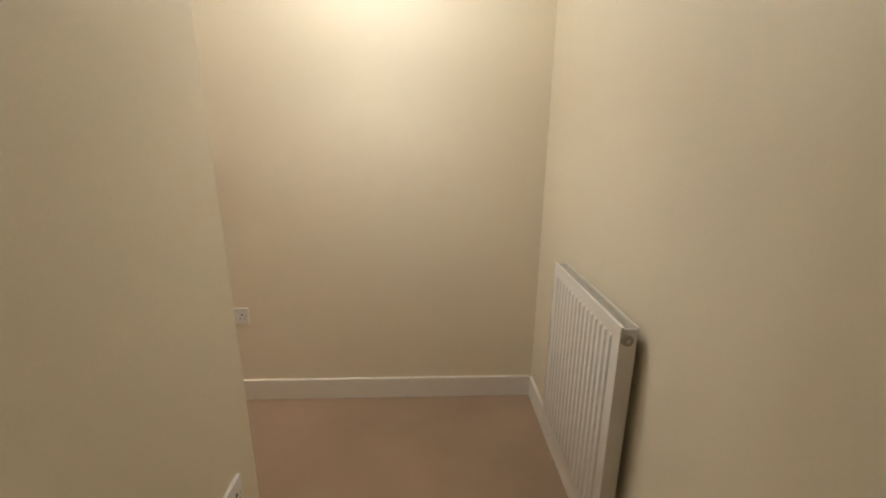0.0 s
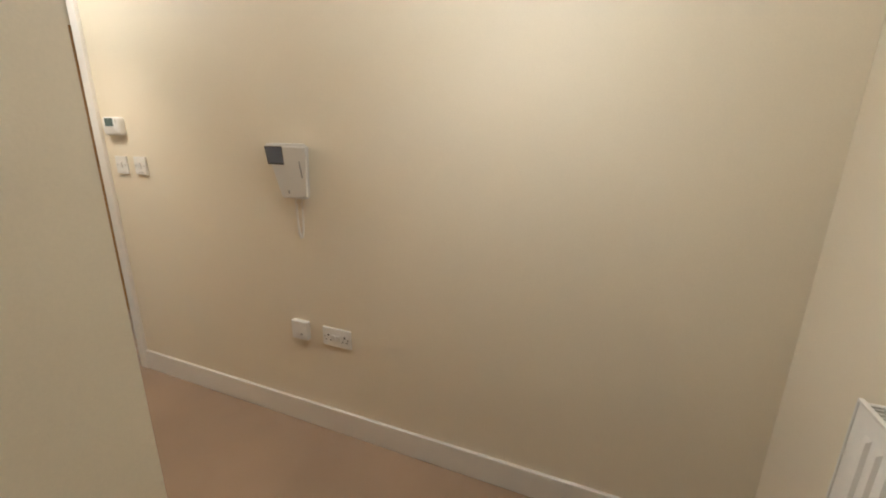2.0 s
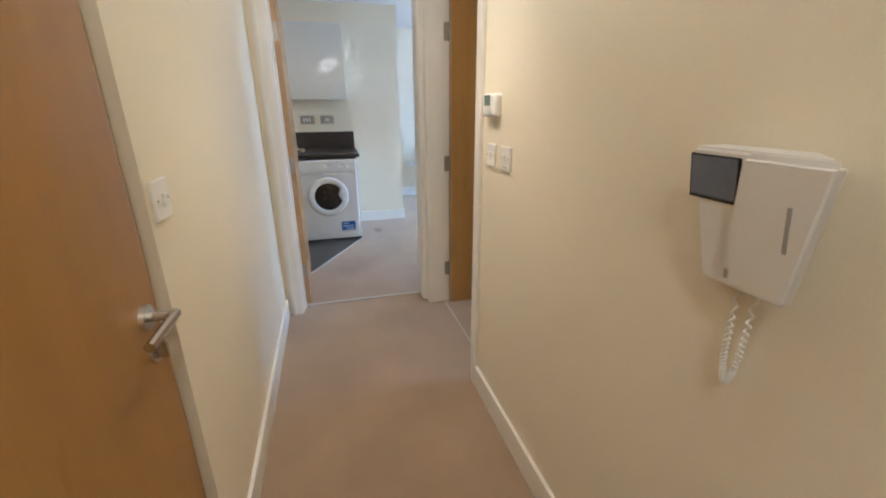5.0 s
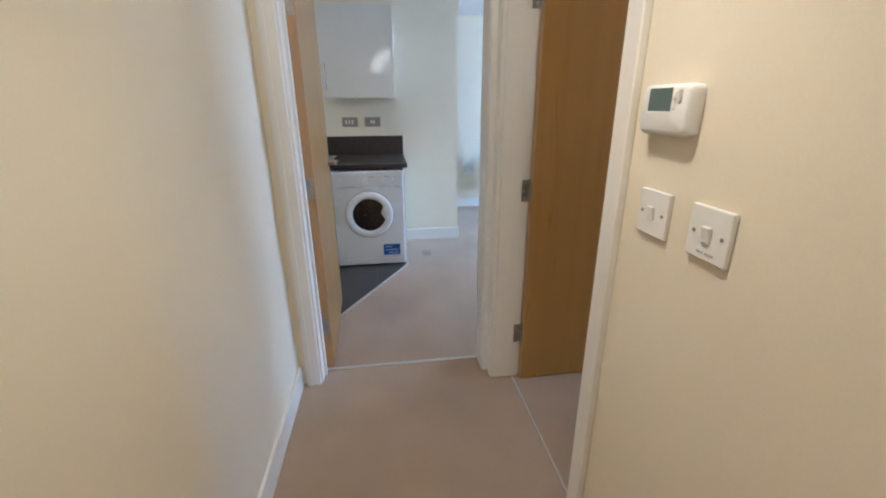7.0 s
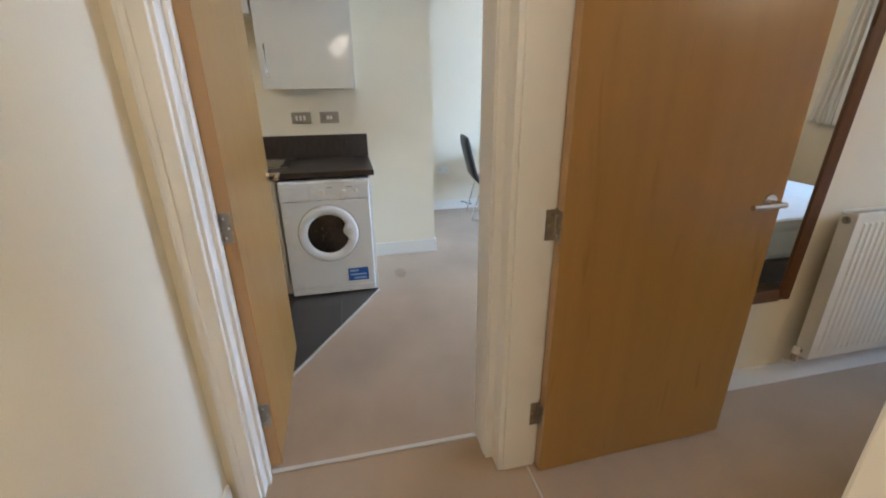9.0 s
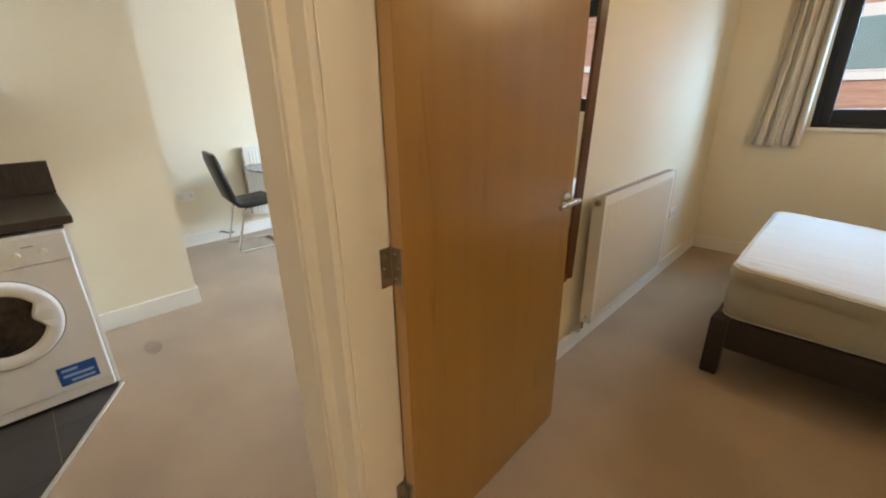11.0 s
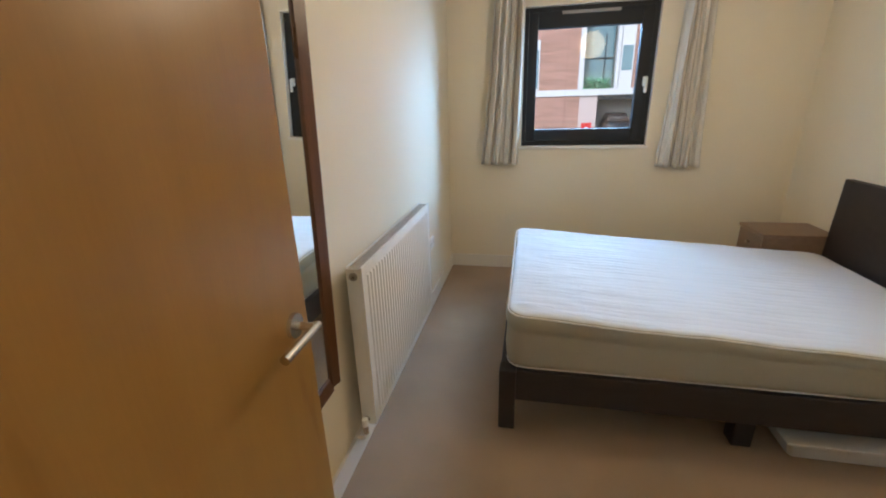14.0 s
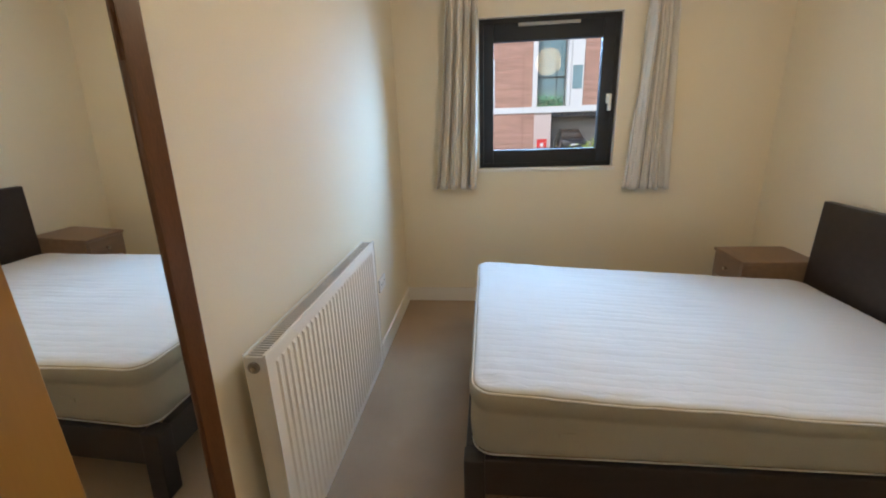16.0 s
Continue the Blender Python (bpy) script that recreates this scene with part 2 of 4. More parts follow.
FARGLASS = surf("far_window_glass", (0.15, 0.25, 0.29), 0.12, 0, 0.3, 0.5, 8, 0.0)
ASPHALT = surf("asphalt", (0.055, 0.055, 0.057), 0.9, 0, 0.2, 0.5, 60, 0.0)
LEAF = surf("hedge_leaves", (0.26, 0.33, 0.06), 0.7, 0, 0.4, 6, 40, 0.0)
PLANT = surf("balcony_plant_leaves", (0.10, 0.40, 0.20), 0.7, 0, 0.4, 6, 40, 0.0)
CARPAINT = surf("black_car_paint", (0.012, 0.013, 0.016), 0.18, 0, 0.1, 2, 40, 0.0)
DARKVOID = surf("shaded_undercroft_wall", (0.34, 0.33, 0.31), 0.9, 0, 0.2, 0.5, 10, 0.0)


# ---- building helpers ----
def finish(name, bm, material, smooth=None):
    bmesh.ops.recalc_face_normals(bm, faces=bm.faces)
    me = bpy.data.meshes.new(name)
    bm.to_mesh(me)
    bm.free()
    for m_ in material if isinstance(material, (list, tuple)) else [material]:
        me.materials.append(m_)
    if smooth:
        me.shade_smooth()
        me.set_sharp_from_angle(angle=radians(smooth))
    return me


def thing(name, m, label, category, group="", kind=""):
    """An Empty at the base of a thing; its parts are built in its own frame."""
    ob = new(name)
    ob.empty_display_size = 0.1
    ob.matrix_world = m
    return tagged(ob, label, category, group, kind)


def part(name, bm, material, parent, label="", smooth=None):
    ob = new(name, finish(name, bm, material, smooth))
    ob.parent = parent
    return tagged(ob, label)


def solid(name, bm, material, label="", category="", kind="structure", smooth=None):
    return tagged(new(name, finish(name, bm, material, smooth)), label, category, "", kind)


def boxes(*rows, bevel=0.0, segments=2):
    """A bmesh of boxes, each x0, x1, y0, y1, z0, z1."""
    bm = bmesh.new()
    for x0, x1, y0, y1, z0, z1 in rows:
        c = Matrix.Translation(((x0 + x1) / 2, (y0 + y1) / 2, (z0 + z1) / 2)) @ Matrix.Diagonal((x1 - x0, y1 - y0, z1 - z0, 1))
        bmesh.ops.create_cube(bm, size=1, matrix=c)
    if bevel:
        bmesh.ops.bevel(bm, geom=list(bm.edges), offset=bevel, segments=segments, profile=0.5, affect="EDGES")
    return bm


def rod(bm, a, b, r0, r1=None, sides=16):
    a, b = Vector(a), Vector(b)
    d = b - a
    m = Matrix.Translation((a + b) / 2) @ d.to_track_quat("Z", "Y").to_matrix().to_4x4()
    bmesh.ops.create_cone(bm, cap_ends=True, segments=sides, radius1=r0, radius2=r0 if r1 is None else r1, depth=d.length, matrix=m)
    return bm


def tube(bm, pts, r, sides=10, closed=False):
    """A tube along points."""
    pts = [Vector(p) for p in pts]
    rings, n = [], len(pts)
    for i, p in enumerate(pts):
        d = (pts[(i + 1) % n] - pts[i - 1]) if closed or 0 < i < n - 1 else (pts[1] - pts[0] if i == 0 else pts[-1] - pts[-2])
        q = d.to_track_quat("Z", "Y")
        rings.append([bm.verts.new(p + q @ Vector((r * math.cos(k * math.tau / sides), r * math.sin(k * math.tau / sides), 0))) for k in range(sides)])
    for i in range(n if closed else n - 1):
        a, b = rings[i], rings[(i + 1) % n]
        for k in range(sides):
            bm.faces.new((a[k], a[(k + 1) % sides], b[(k + 1) % sides], b[k]))
    if not closed:
        bm.faces.new(rings[0][::-1])
        bm.faces.new(rings[-1])
    return bm


def prism(bm, outline, z0, z1, m=None):
    """A straight-sided solid on an outline of x, y points."""
    lo = [bm.verts.new((x, y, z0)) for x, y in outline]
    hi = [bm.verts.new((x, y, z1)) for x, y in outline]
    bm.faces.new(lo[::-1])
    bm.faces.new(hi)
    n = len(outline)
    for i in range(n):
        bm.faces.new((lo[i], lo[(i + 1) % n], hi[(i + 1) % n], hi[i]))
    if m:
        bmesh.ops.transform(bm, matrix=m, verts=lo + hi)
    return bm


# ---- structure ----
CZ = 2.40
YN, YB = 1.245, 1.375          # hall and bedroom faces of the wall between them
XH, XK = -3.295, -3.425        # hall and kitchen faces of the hall's end wall
XBW, XBE, YW = -3.397, -0.690, 5.155
XE, XNW, YST, YSO = 0.688, -0.340, 0.196, 0.243
HEAD = 2.005
solid("floor", boxes((-7.2, 1.0, -2.4, 5.45, -0.12, 0.0)), CARPET, "beige twist-pile carpet laid through all rooms", "floor")
solid("ceiling", boxes((-7.2, 1.0, -2.4, 5.45, CZ, CZ + 0.12)), CEIL, "white painted ceiling", "ceiling")
W = dict(label="smooth wall painted cream", category="wall")


def wall(name, *rows):
    return solid(name, boxes(*rows), WALL, W["label"], W["category"])


wall("wall_hall_north", (-2.265, XE + 0.12, YN, YB, 0, CZ), (-3.235, -2.265, YN, YB, HEAD + 0.03, CZ), (XK, -3.235, YN, YB, 0, CZ))
wall("wall_hall_east", (XE, XE + 0.12, -2.2, YN, 0, CZ))
wall("wall_hall_back", (XNW - 0.12, XE + 0.12, -2.32, -2.2, 0, CZ))
wall("wall_nook_west", (XNW - 0.12, XNW, -2.2, YST, 0, CZ))
wall("wall_hall_south", (-0.655, XNW - 0.12, YST - 0.12, YST, 0, CZ), (XK, -1.520, YSO - 0.12, YSO, 0, CZ), (-1.520, -0.655, YST - 0.12, YST, 2.06, CZ))
wall("wall_cupboard", (-1.66, -0.47, -0.75, -0.63, 0, CZ), (-1.66, -1.54, -0.63, 0.09, 0, CZ))
wall("wall_hall_west", (XK, XH, YSO - 0.12, 0.325, 0, CZ), (XK, XH, 1.226, YN, 0, CZ), (XK, XH, 0.325, 1.226, HEAD + 0.03, CZ))
wall("wall_bedroom_closet", (-2.159, XBE, YB, 1.979, 0, CZ))
wall("wall_bedroom_west", (XBW - 0.12, XBW, YB, YW, 0, CZ))
wall("wall_bedroom_east", (XBE, XBE + 0.12, YB, YW, 0, CZ))
wx0, wx1, wz0, wz1 = -2.775, -1.775, 1.115, 2.170
lx0, lx1, lz0, lz1 = -6.2, -4.2, 0.75, 2.15
wall("wall_window", (XBW - 0.12, wx0, YW, YW + 0.28, 0, CZ), (wx1, XBE + 0.12, YW, YW + 0.28, 0, CZ), (wx0, wx1, YW, YW + 0.28, 0, wz0), (wx0, wx1, YW, YW + 0.28, wz1, CZ))
wall("wall_living_window", (-7.2, lx0, YW, YW + 0.28, 0, CZ), (lx1, XBW - 0.12, YW, YW + 0.28, 0, CZ), (lx0, lx1, YW, YW + 0.28, 0, lz0), (lx0, lx1, YW, YW + 0.28, lz1, CZ))
wall("wall_living_west", (-7.17, -7.05, -2.3, YW, 0, CZ))
wall("wall_kitchen_nib", (-5.78, -5.645, -2.2, 1.472, 0, CZ))
wall("wall_kitchen_south", (-5.645, XK, -2.32, -2.2, 0, CZ))
wall("wall_kitchen_east", (XK, XK + 0.12, -2.2, YSO - 0.12, 0, CZ))


def skirting(name, *runs):
    """Boards 118 mm high: x0, x1, y0, y1 in plan."""
    bm = boxes(*[(a, b, c, d, 0.0, 0.118) for a, b, c, d in runs], bevel=0.003)
    return solid(name, bm, TRIM, "white painted softwood skirting board", "skirting board")


S = 0.015
skirting("baseboard_hall_north", (-2.226, XE - S, YN - S, YN))
skirting("baseboard_hall_east", (XE - S, XE, -2.2, YN - S))
skirting("baseboard_nook_west", (XNW, XNW + S, -2.2, YST))
skirting("baseboard_hall_south", (XH + 0.02, -1.600, YSO, YSO + S))
skirting("baseboard_bedroom_west", (XBW, XBW + S, YB, YW - S))
skirting("baseboard_bedroom_north", (XBW, XBE, YW - S, YW))
skirting("baseboard_bedroom_east", (XBE - S, XBE, 1.979, YW - S))
skirting("baseboard_nib", (-5.645, -5.630, 0.900, 1.472), (-5.78, -5.630, 1.472, 1.487))
skirting("baseboard_living_west", (-7.05, -7.035, -1.0, YW))


def architrave(name, rows):
    """Moulded boards round an opening: a flat with a rounded bead along its inner edge."""
    bm = boxes(*rows, bevel=0.003, segments=2)
    return solid(name, bm, TRIM, "white painted moulded door architrave", "architrave")


A = 0.019
architrave("trim_kitchen_door", [(XH, XH + A, 0.275, 0.345, 0, HEAD + 0.08), (XH, XH + A, 1.199, YN, 0, HEAD + 0.08), (XH, XH + A, 0.345, 1.199, HEAD + 0.01, HEAD + 0.08),
                                (XH + A, XH + A + 0.006, 0.285, 0.305, 0, HEAD + 0.07)])
architrave("trim_bedroom_door", [(XH + A, -3.208, YN - A, YN, 0, HEAD + 0.08), (-2.285, -2.228, YN - A, YN, 0, HEAD + 0.08), (-3.208, -2.285, YN - A, YN, HEAD + 0.01, HEAD + 0.08)])
architrave("trim_bedroom_door_inside", [(-3.290, -3.215, YB, YB + A, 0, HEAD + 0.08), (-2.285, -2.215, YB, YB + A, 0, HEAD + 0.08), (-3.215, -2.285, YB, YB + A, HEAD + 0.01, HEAD + 0.08)])


def lining(name, rows):
    return solid(name, boxes(*rows, bevel=0.002), TRIM, "white painted door lining with stop bead", "door frame")


lining("door_frame_kitchen", [(XK, XH, 0.325, 0.355, 0, HEAD + 0.03), (XK, XH, 1.196, 1.226, 0, HEAD + 0.03), (XK, XH, 0.355, 1.196, HEAD, HEAD + 0.03),
                              (XK + 0.048, XK + 0.078, 0.355, 0.367, 0, HEAD)])
lining("door_frame_bedroom", [(-3.235, -3.205, YN, YB, 0, HEAD + 0.03), (-2.295, -2.265, YN, YB, 0, HEAD + 0.03), (-3.205, -2.295, YN, YB, HEAD, HEAD + 0.03),
                              (-2.307, -2.295, YN + 0.035, YN + 0.075, 0, HEAD)])
lining("door_frame_cupboard", [(-1.520, -1.499, YST - 0.12, YST + 0.004, 0, 2.06), (-0.6545, -0.640, YST - 0.12, YST + 0.014, 0, 2.06)])
solid("threshold_kitchen", boxes((-3.412, -3.392, 0.355, 1.196, 0, 0.006), bevel=0.002), STRIP, "slim metal carpet threshold bar", "threshold")
solid("threshold_bedroom", boxes((-3.205, -2.295, 1.341, 1.350, 0, 0.004), bevel=0.0015), STRIP, "slim metal carpet threshold bar", "threshold")


# ---- doors ----
def door(name, m, label, handle_z=1.026, lock=False, hinge_z=(0.26, 1.0, 1.78), width=0.838, height=1.99, other=True):
    """A flush door. Local frame: hinge edge on the z axis, leaf along +x, its two faces at y = 0 and y = -0.044."""
    d = thing(name, m, label, "door", "", "structure")
    leaf = part("leaf", boxes((0, width, -0.044, 0, 0.008, height), bevel=0.0015), OAK, d)
    part("lipping", boxes((-0.0008, 0.0, -0.042, -0.002, 0.01, height - 0.002), (width, width + 0.0008, -0.042, -0.002, 0.01, height - 0.002)), OAK_EDGE, leaf, "paler oak lipping on the door edges")
    for side in ((1, -1) if other else (1,)):
        y0 = 0.0 if side == 1 else -0.044
        xh = width - 0.060
        bm = bmesh.new()
        rod(bm, (xh, y0, handle_z), (xh, y0 + side * 0.009, handle_z), 0.028, 0.0265, 28)
        rose = part("rose", bm, STEEL, d, "round stainless steel rose", 40)
        bm = bmesh.new()
        bend = [(xh, y0 + side * 0.009, handle_z), (xh, y0 + side * 0.040, handle_z), (xh, y0 + side * 0.052, handle_z)]
        tube(bm, bend, 0.0095, 14)
        tube(bm, [(xh + 0.0095, y0 + side * 0.052, handle_z), (xh - 0.05, y0 + side * 0.052, handle_z), (xh - 0.125, y0 + side * 0.052, handle_z)], 0.0095, 14)
        part("lever", bm, STEEL, rose, "straight mitred stainless lever", 40)
        if lock:
            bm = bmesh.new()
            rod(bm, (xh, y0, handle_z - 0.075), (xh, y0 + side * 0.008, handle_z - 0.075), 0.026, 0.0245, 28)
            esc = part("escutcheon", bm, STEEL, d, "round lock escutcheon", 40)
            part("thumb_turn", boxes((xh - 0.004, xh + 0.004, min(y0 + side * 0.008, y0 + side * 0.028), max(y0 + side * 0.008, y0 + side * 0.028), handle_z - 0.092, handle_z - 0.058), bevel=0.002), STEEL, esc)
    for z in hinge_z:
        bm = bmesh.new()
        rod(bm, (0.0, 0.0, z - 0.052), (0.0, 0.0, z + 0.052), 0.0065, None, 12)
        h = part("hinge", bm, DULL, d, "steel butt hinge", 40)
        part("hinge_leaf", boxes((-0.0030, -0.0012, -0.038, -0.004, z - 0.05, z + 0.05)), DULL, h)
        part("frame_leaf", boxes((-0.0370, -0.006, -0.0046, -0.0022, z - 0.05, z + 0.05)), DULL, h)
        bm = bmesh.new()
        for dz in (-0.032, 0.0, 0.032):
            rod(bm, (-0.016 - 0.012 * (dz == 0), -0.0045, z + dz), (-0.016 - 0.012 * (dz == 0), -0.0060, z + dz), 0.0042, 0.0035, 10)
            rod(bm, (-0.0029, -0.016 - 0.012 * (dz == 0), z + dz), (-0.0042, -0.016 - 0.012 * (dz == 0), z + dz), 0.0042, 0.0035, 10)
        part("screw", bm, STEEL, h)
    return d


door("door_bedroom", pose(-3.207, 1.380, 0, 0, 0, 91.5), "satin oak veneer flush door standing open into the bedroom", 1.026)
door("door_kitchen", pose(-3.428, 0.352, 0, 0, 0, 182), "satin oak veneer flush door standing open into the kitchen", 1.026)
door("door_cupboard", pose(-0.668, 0.184, 0, 0, 0, 179.4), "satin oak veneer flush door slightly ajar in the hall", 0.972, lock=True, width=0.800, hinge_z=())


# ---- radiators, plates and other wall fittings ----
def radiator(name, m, length, height, label, plug_at_start, dep=0.055):
    """A panel radiator. Local frame: length along +x, back at y = 0, front towards +y, z = 0 at its lower edge."""
    r = thing(name, m, label, "radiator")
    bm = boxes((0.004, length - 0.004, dep - 0.014, dep - 0.006, 0, height), bevel=0.003)
    panel = part("front_panel", bm, RAD, r, "white ribbed front panel", 35)
    n = int((length - 0.07) / 0.0333)
    x0 = (length - n * 0.0333) / 2 + 0.006
    bm = bmesh.new()
    lo = [bm.verts.new(v) for v in ((0, -0.0005, 0.035), (0.0213, -0.0005, 0.035), (0.0213, -0.0005, height - 0.035), (0, -0.0005, height - 0.035))]
    hi = [bm.verts.new(v) for v in ((0.006, 0.005, 0.045), (0.0153, 0.005, 0.045), (0.0153, 0.005, height - 0.045), (0.006, 0.005, height - 0.045))]
    bm.faces.new(hi)
    for k in range(4):
        bm.faces.new((lo[k], lo[(k + 1) % 4], hi[(k + 1) % 4], hi[k]))
    rib = finish("rib", bm, RAD, 35)
    for i in range(n):
        ob_ = new("rib", rib)
        ob_.parent = panel
        ob_.location = (x0 + i * 0.0333, dep - 0.006, 0)
    part("back_plate", boxes((0.004, length - 0.004, 0.004, 0.008, 0.01, height - 0.006), bevel=0.001), RAD, r)
    for a, b in ((0, 0.004), (length - 0.004, length)):
        part("side_panel", boxes((a, b, 0.0, dep - 0.004, 0.0, height), bevel=0.0012), RAD, r)
    for a, b in ((0.0, 0.0045), (dep - 0.013, dep - 0.004)):
        part("top_rail", boxes((0, length, a, b, height, height + 0.006), bevel=0.001), RAD, r)
    bm = boxes((0.006, length - 0.006, 0.006, dep - 0.014, height - 0.016, height - 0.013))
    for i in range(int(length / 0.0125)):
        x = 0.010 + i * 0.0125
        bmesh.ops.create_cube(bm, size=1, matrix=Matrix.Translation((x, dep / 2 - 0.004, height - 0.006)) @ Matrix.Diagonal((0.004, dep - 0.021, 0.010, 1)))
    part("top_grille", bm, GRILLE, r, "slotted top grille")
    end, out = (0.0, -1) if plug_at_start else (length, 1)
    bm = bmesh.new()
    rod(bm, (end, 0.028, height - 0.030), (end + out * 0.006, 0.028, height - 0.030), 0.0165, 0.0155, 20)
    plug = part("blanking_plug", bm, DULL, r, "dull metal bleed plug", 40)
    bm = bmesh.new()
    rod(bm, (end + out * 0.006, 0.028, height - 0.030), (end + out * 0.010, 0.028, height - 0.030), 0.007, 0.007, 6)
    part("bleed_screw", bm, STEEL, plug)
    bm = bmesh.new()
    tube(bm, [(end, 0.028, 0.035), (end + out * 0.018, 0.028, 0.035), (end + out * 0.030, 0.028, 0.030), (end + out * 0.032, 0.028, 0.0), (end + out * 0.032, 0.028, -0.035), (end + out * 0.032, 0.016, -0.048), (end + out * 0.032, -0.018, -0.050)], 0.0075, 12)
    pipe = part("pipe", bm, RAD, r, "", 40)
    bm = bmesh.new()
    rod(bm, (end + out * 0.010, 0.028, 0.035), (end + out * 0.024, 0.028, 0.035), 0.014, 0.012, 8)
    rod(bm, (end + out * 0.032, 0.028, -0.020), (end + out * 0.032, 0.028, 0.022), 0.011, 0.011, 8)
    part("lockshield_valve", bm, STEEL, pipe, "chromed lockshield valve", 40)
    bm = bmesh.new()
    rod(bm, (end + out * 0.032, 0.028, 0.022), (end + out * 0.032, 0.028, 0.052), 0.015, 0.013, 16)
    part("valve_cap", bm, PLASTIC, pipe, "", 40)
    for x in (0.15, length - 0.15):
        part("bracket", boxes((x - 0.015, x + 0.015, -0.0448 if dep > 0.06 else -0.020, 0.004, 0.08, height - 0.08)), RAD, r)
    return r


radiator("radiator", pose(0.668, 0.220, 0.200, 0, 0, 90), 0.578, 0.696, "white ribbed panel radiator fixed to the hall wall", True, 0.051)
radiator("radiator", pose(-3.352, 3.850, 0.200, 0, 0, -90), 1.078, 0.702, "long white ribbed panel radiator under cream bedroom wall", False, 0.068)
radiator("radiator", pose(-7.02, 3.55, 0.200, 0, 0, -90), 1.10, 0.72, "white ribbed panel radiator behind the dining table", False)


def plate(name, m, width, label, rockers=(), sockets=(), slits=0, material=None, text=False):
    """A wall plate. Local frame: x across, z up, front towards -y, centre at the origin."""
    mat_ = material or PLASTIC
    p = thing(name, m, label, "socket" if sockets else "switch")
    part("faceplate", boxes((-width / 2, width / 2, -0.0095, 0, -0.043, 0.043), bevel=0.002), mat_, p)
    for x in rockers:
        bm = boxes((x - 0.009, x + 0.009, -0.0150, -0.009, -0.0135, 0.0135), bevel=0.002)
        bmesh.ops.rotate(bm, cent=(x, -0.0095, 0), matrix=Matrix.Rotation(radians(7), 3, "X"), verts=bm.verts)
        part("rocker", bm, PLASTIC, p)
    for x in sockets:
        bm = boxes((x - 0.004, x + 0.004, -0.0102, -0.009, 0.004, 0.012), (x - 0.0145, x - 0.0085, -0.0102, -0.009, -0.016, -0.012), (x + 0.0085, x + 0.0145, -0.0102, -0.009, -0.016, -0.012))
        part("pin_holes", bm, BLACK, p)
    for k, x in enumerate((-width / 2 + 0.013, width / 2 - 0.013)):
        bm = bmesh.new()
        rod(bm, (x, -0.009, 0), (x, -0.0108, 0), 0.0035, 0.003, 12)
        part("screw", bm, DULL, p)
    if slits:
        bm = boxes(*[(-width / 2 + 0.03 + i * 0.03, -width / 2 + 0.045 + i * 0.03, -0.0102, -0.009, -0.018, 0.018) for i in range(slits)])
        part("switch_modules", bm, PLASTIC, p)
    if text:
        bm = boxes(*[(-0.016 + i * 0.0052, -0.0125 + i * 0.0052, -0.0100, -0.0094, -0.0335, -0.0295) for i in range(3)], *[(0.002 + i * 0.0048, 0.0055 + i * 0.0048, -0.0100, -0.0094, -0.0335, -0.0295) for i in range(4)])
        part("printed_marks", bm, PLASTIC_GREY, p)
    return p


plate("light_switch", pose(-2.121, YN, 1.177), 0.086, "white single rocker switch on the cream hall wall", rockers=(0,))
plate("fused_switch", pose(-1.977, YN, 1.178), 0.086, "white rocker switch with small grey printed marks", rockers=(0,), text=True)
plate("double_socket", pose(-0.862, YN, 0.487), 0.146, "white double power socket low on the hall wall", rockers=(-0.012, 0.012), sockets=(-0.042, 0.042))
blank = thing("blanking_plate", pose(-1.052, YN, 0.492), "white square blank outlet box low on the wall", "outlet")
part("faceplate", boxes((-0.043, 0.043, -0.024, 0, -0.043, 0.043), bevel=0.003), PLASTIC, blank)
bm = bmesh.new()
rod(bm, (0.012, -0.024, -0.016), (0.012, -0.026, -0.016), 0.006, 0.005, 14)
part("cable_outlet", bm, PLASTIC_GREY, blank)
plate("double_socket", pose(XNW, 0.030, 0.545, 0, 0, 90), 0.146, "white double power socket on the entrance wall", rockers=(-0.012, 0.012), sockets=(-0.042, 0.042))
plate("pull_switch_plate", pose(-1.585, YSO, 1.172, 0, 0, 180), 0.086, "white switch plate beside the cupboard door", rockers=(0,))
plate("double_socket", pose(-7.05, 1.87, 0.50, 0, 0, 90), 0.146, "white double power socket on the living room wall", sockets=(-0.042, 0.042))
plate("double_socket", pose(XBW, 4.32, 0.49, 0, 0, 90), 0.146, "white double power socket beside the bedroom radiator", rockers=(-0.012, 0.012), sockets=(-0.042, 0.042))
plate("grid_switch", pose(-5.645, 0.42, 1.215, 0, 0, 90), 0.146, "brushed steel triple appliance switch above the worktop", slits=3, material=SATIN)
plate("steel_socket", pose(-5.645, 0.635, 1.215, 0, 0, 90), 0.146, "brushed steel double socket above the worktop", rockers=(-0.012, 0.012), sockets=(-0.042, 0.042), material=SATIN)

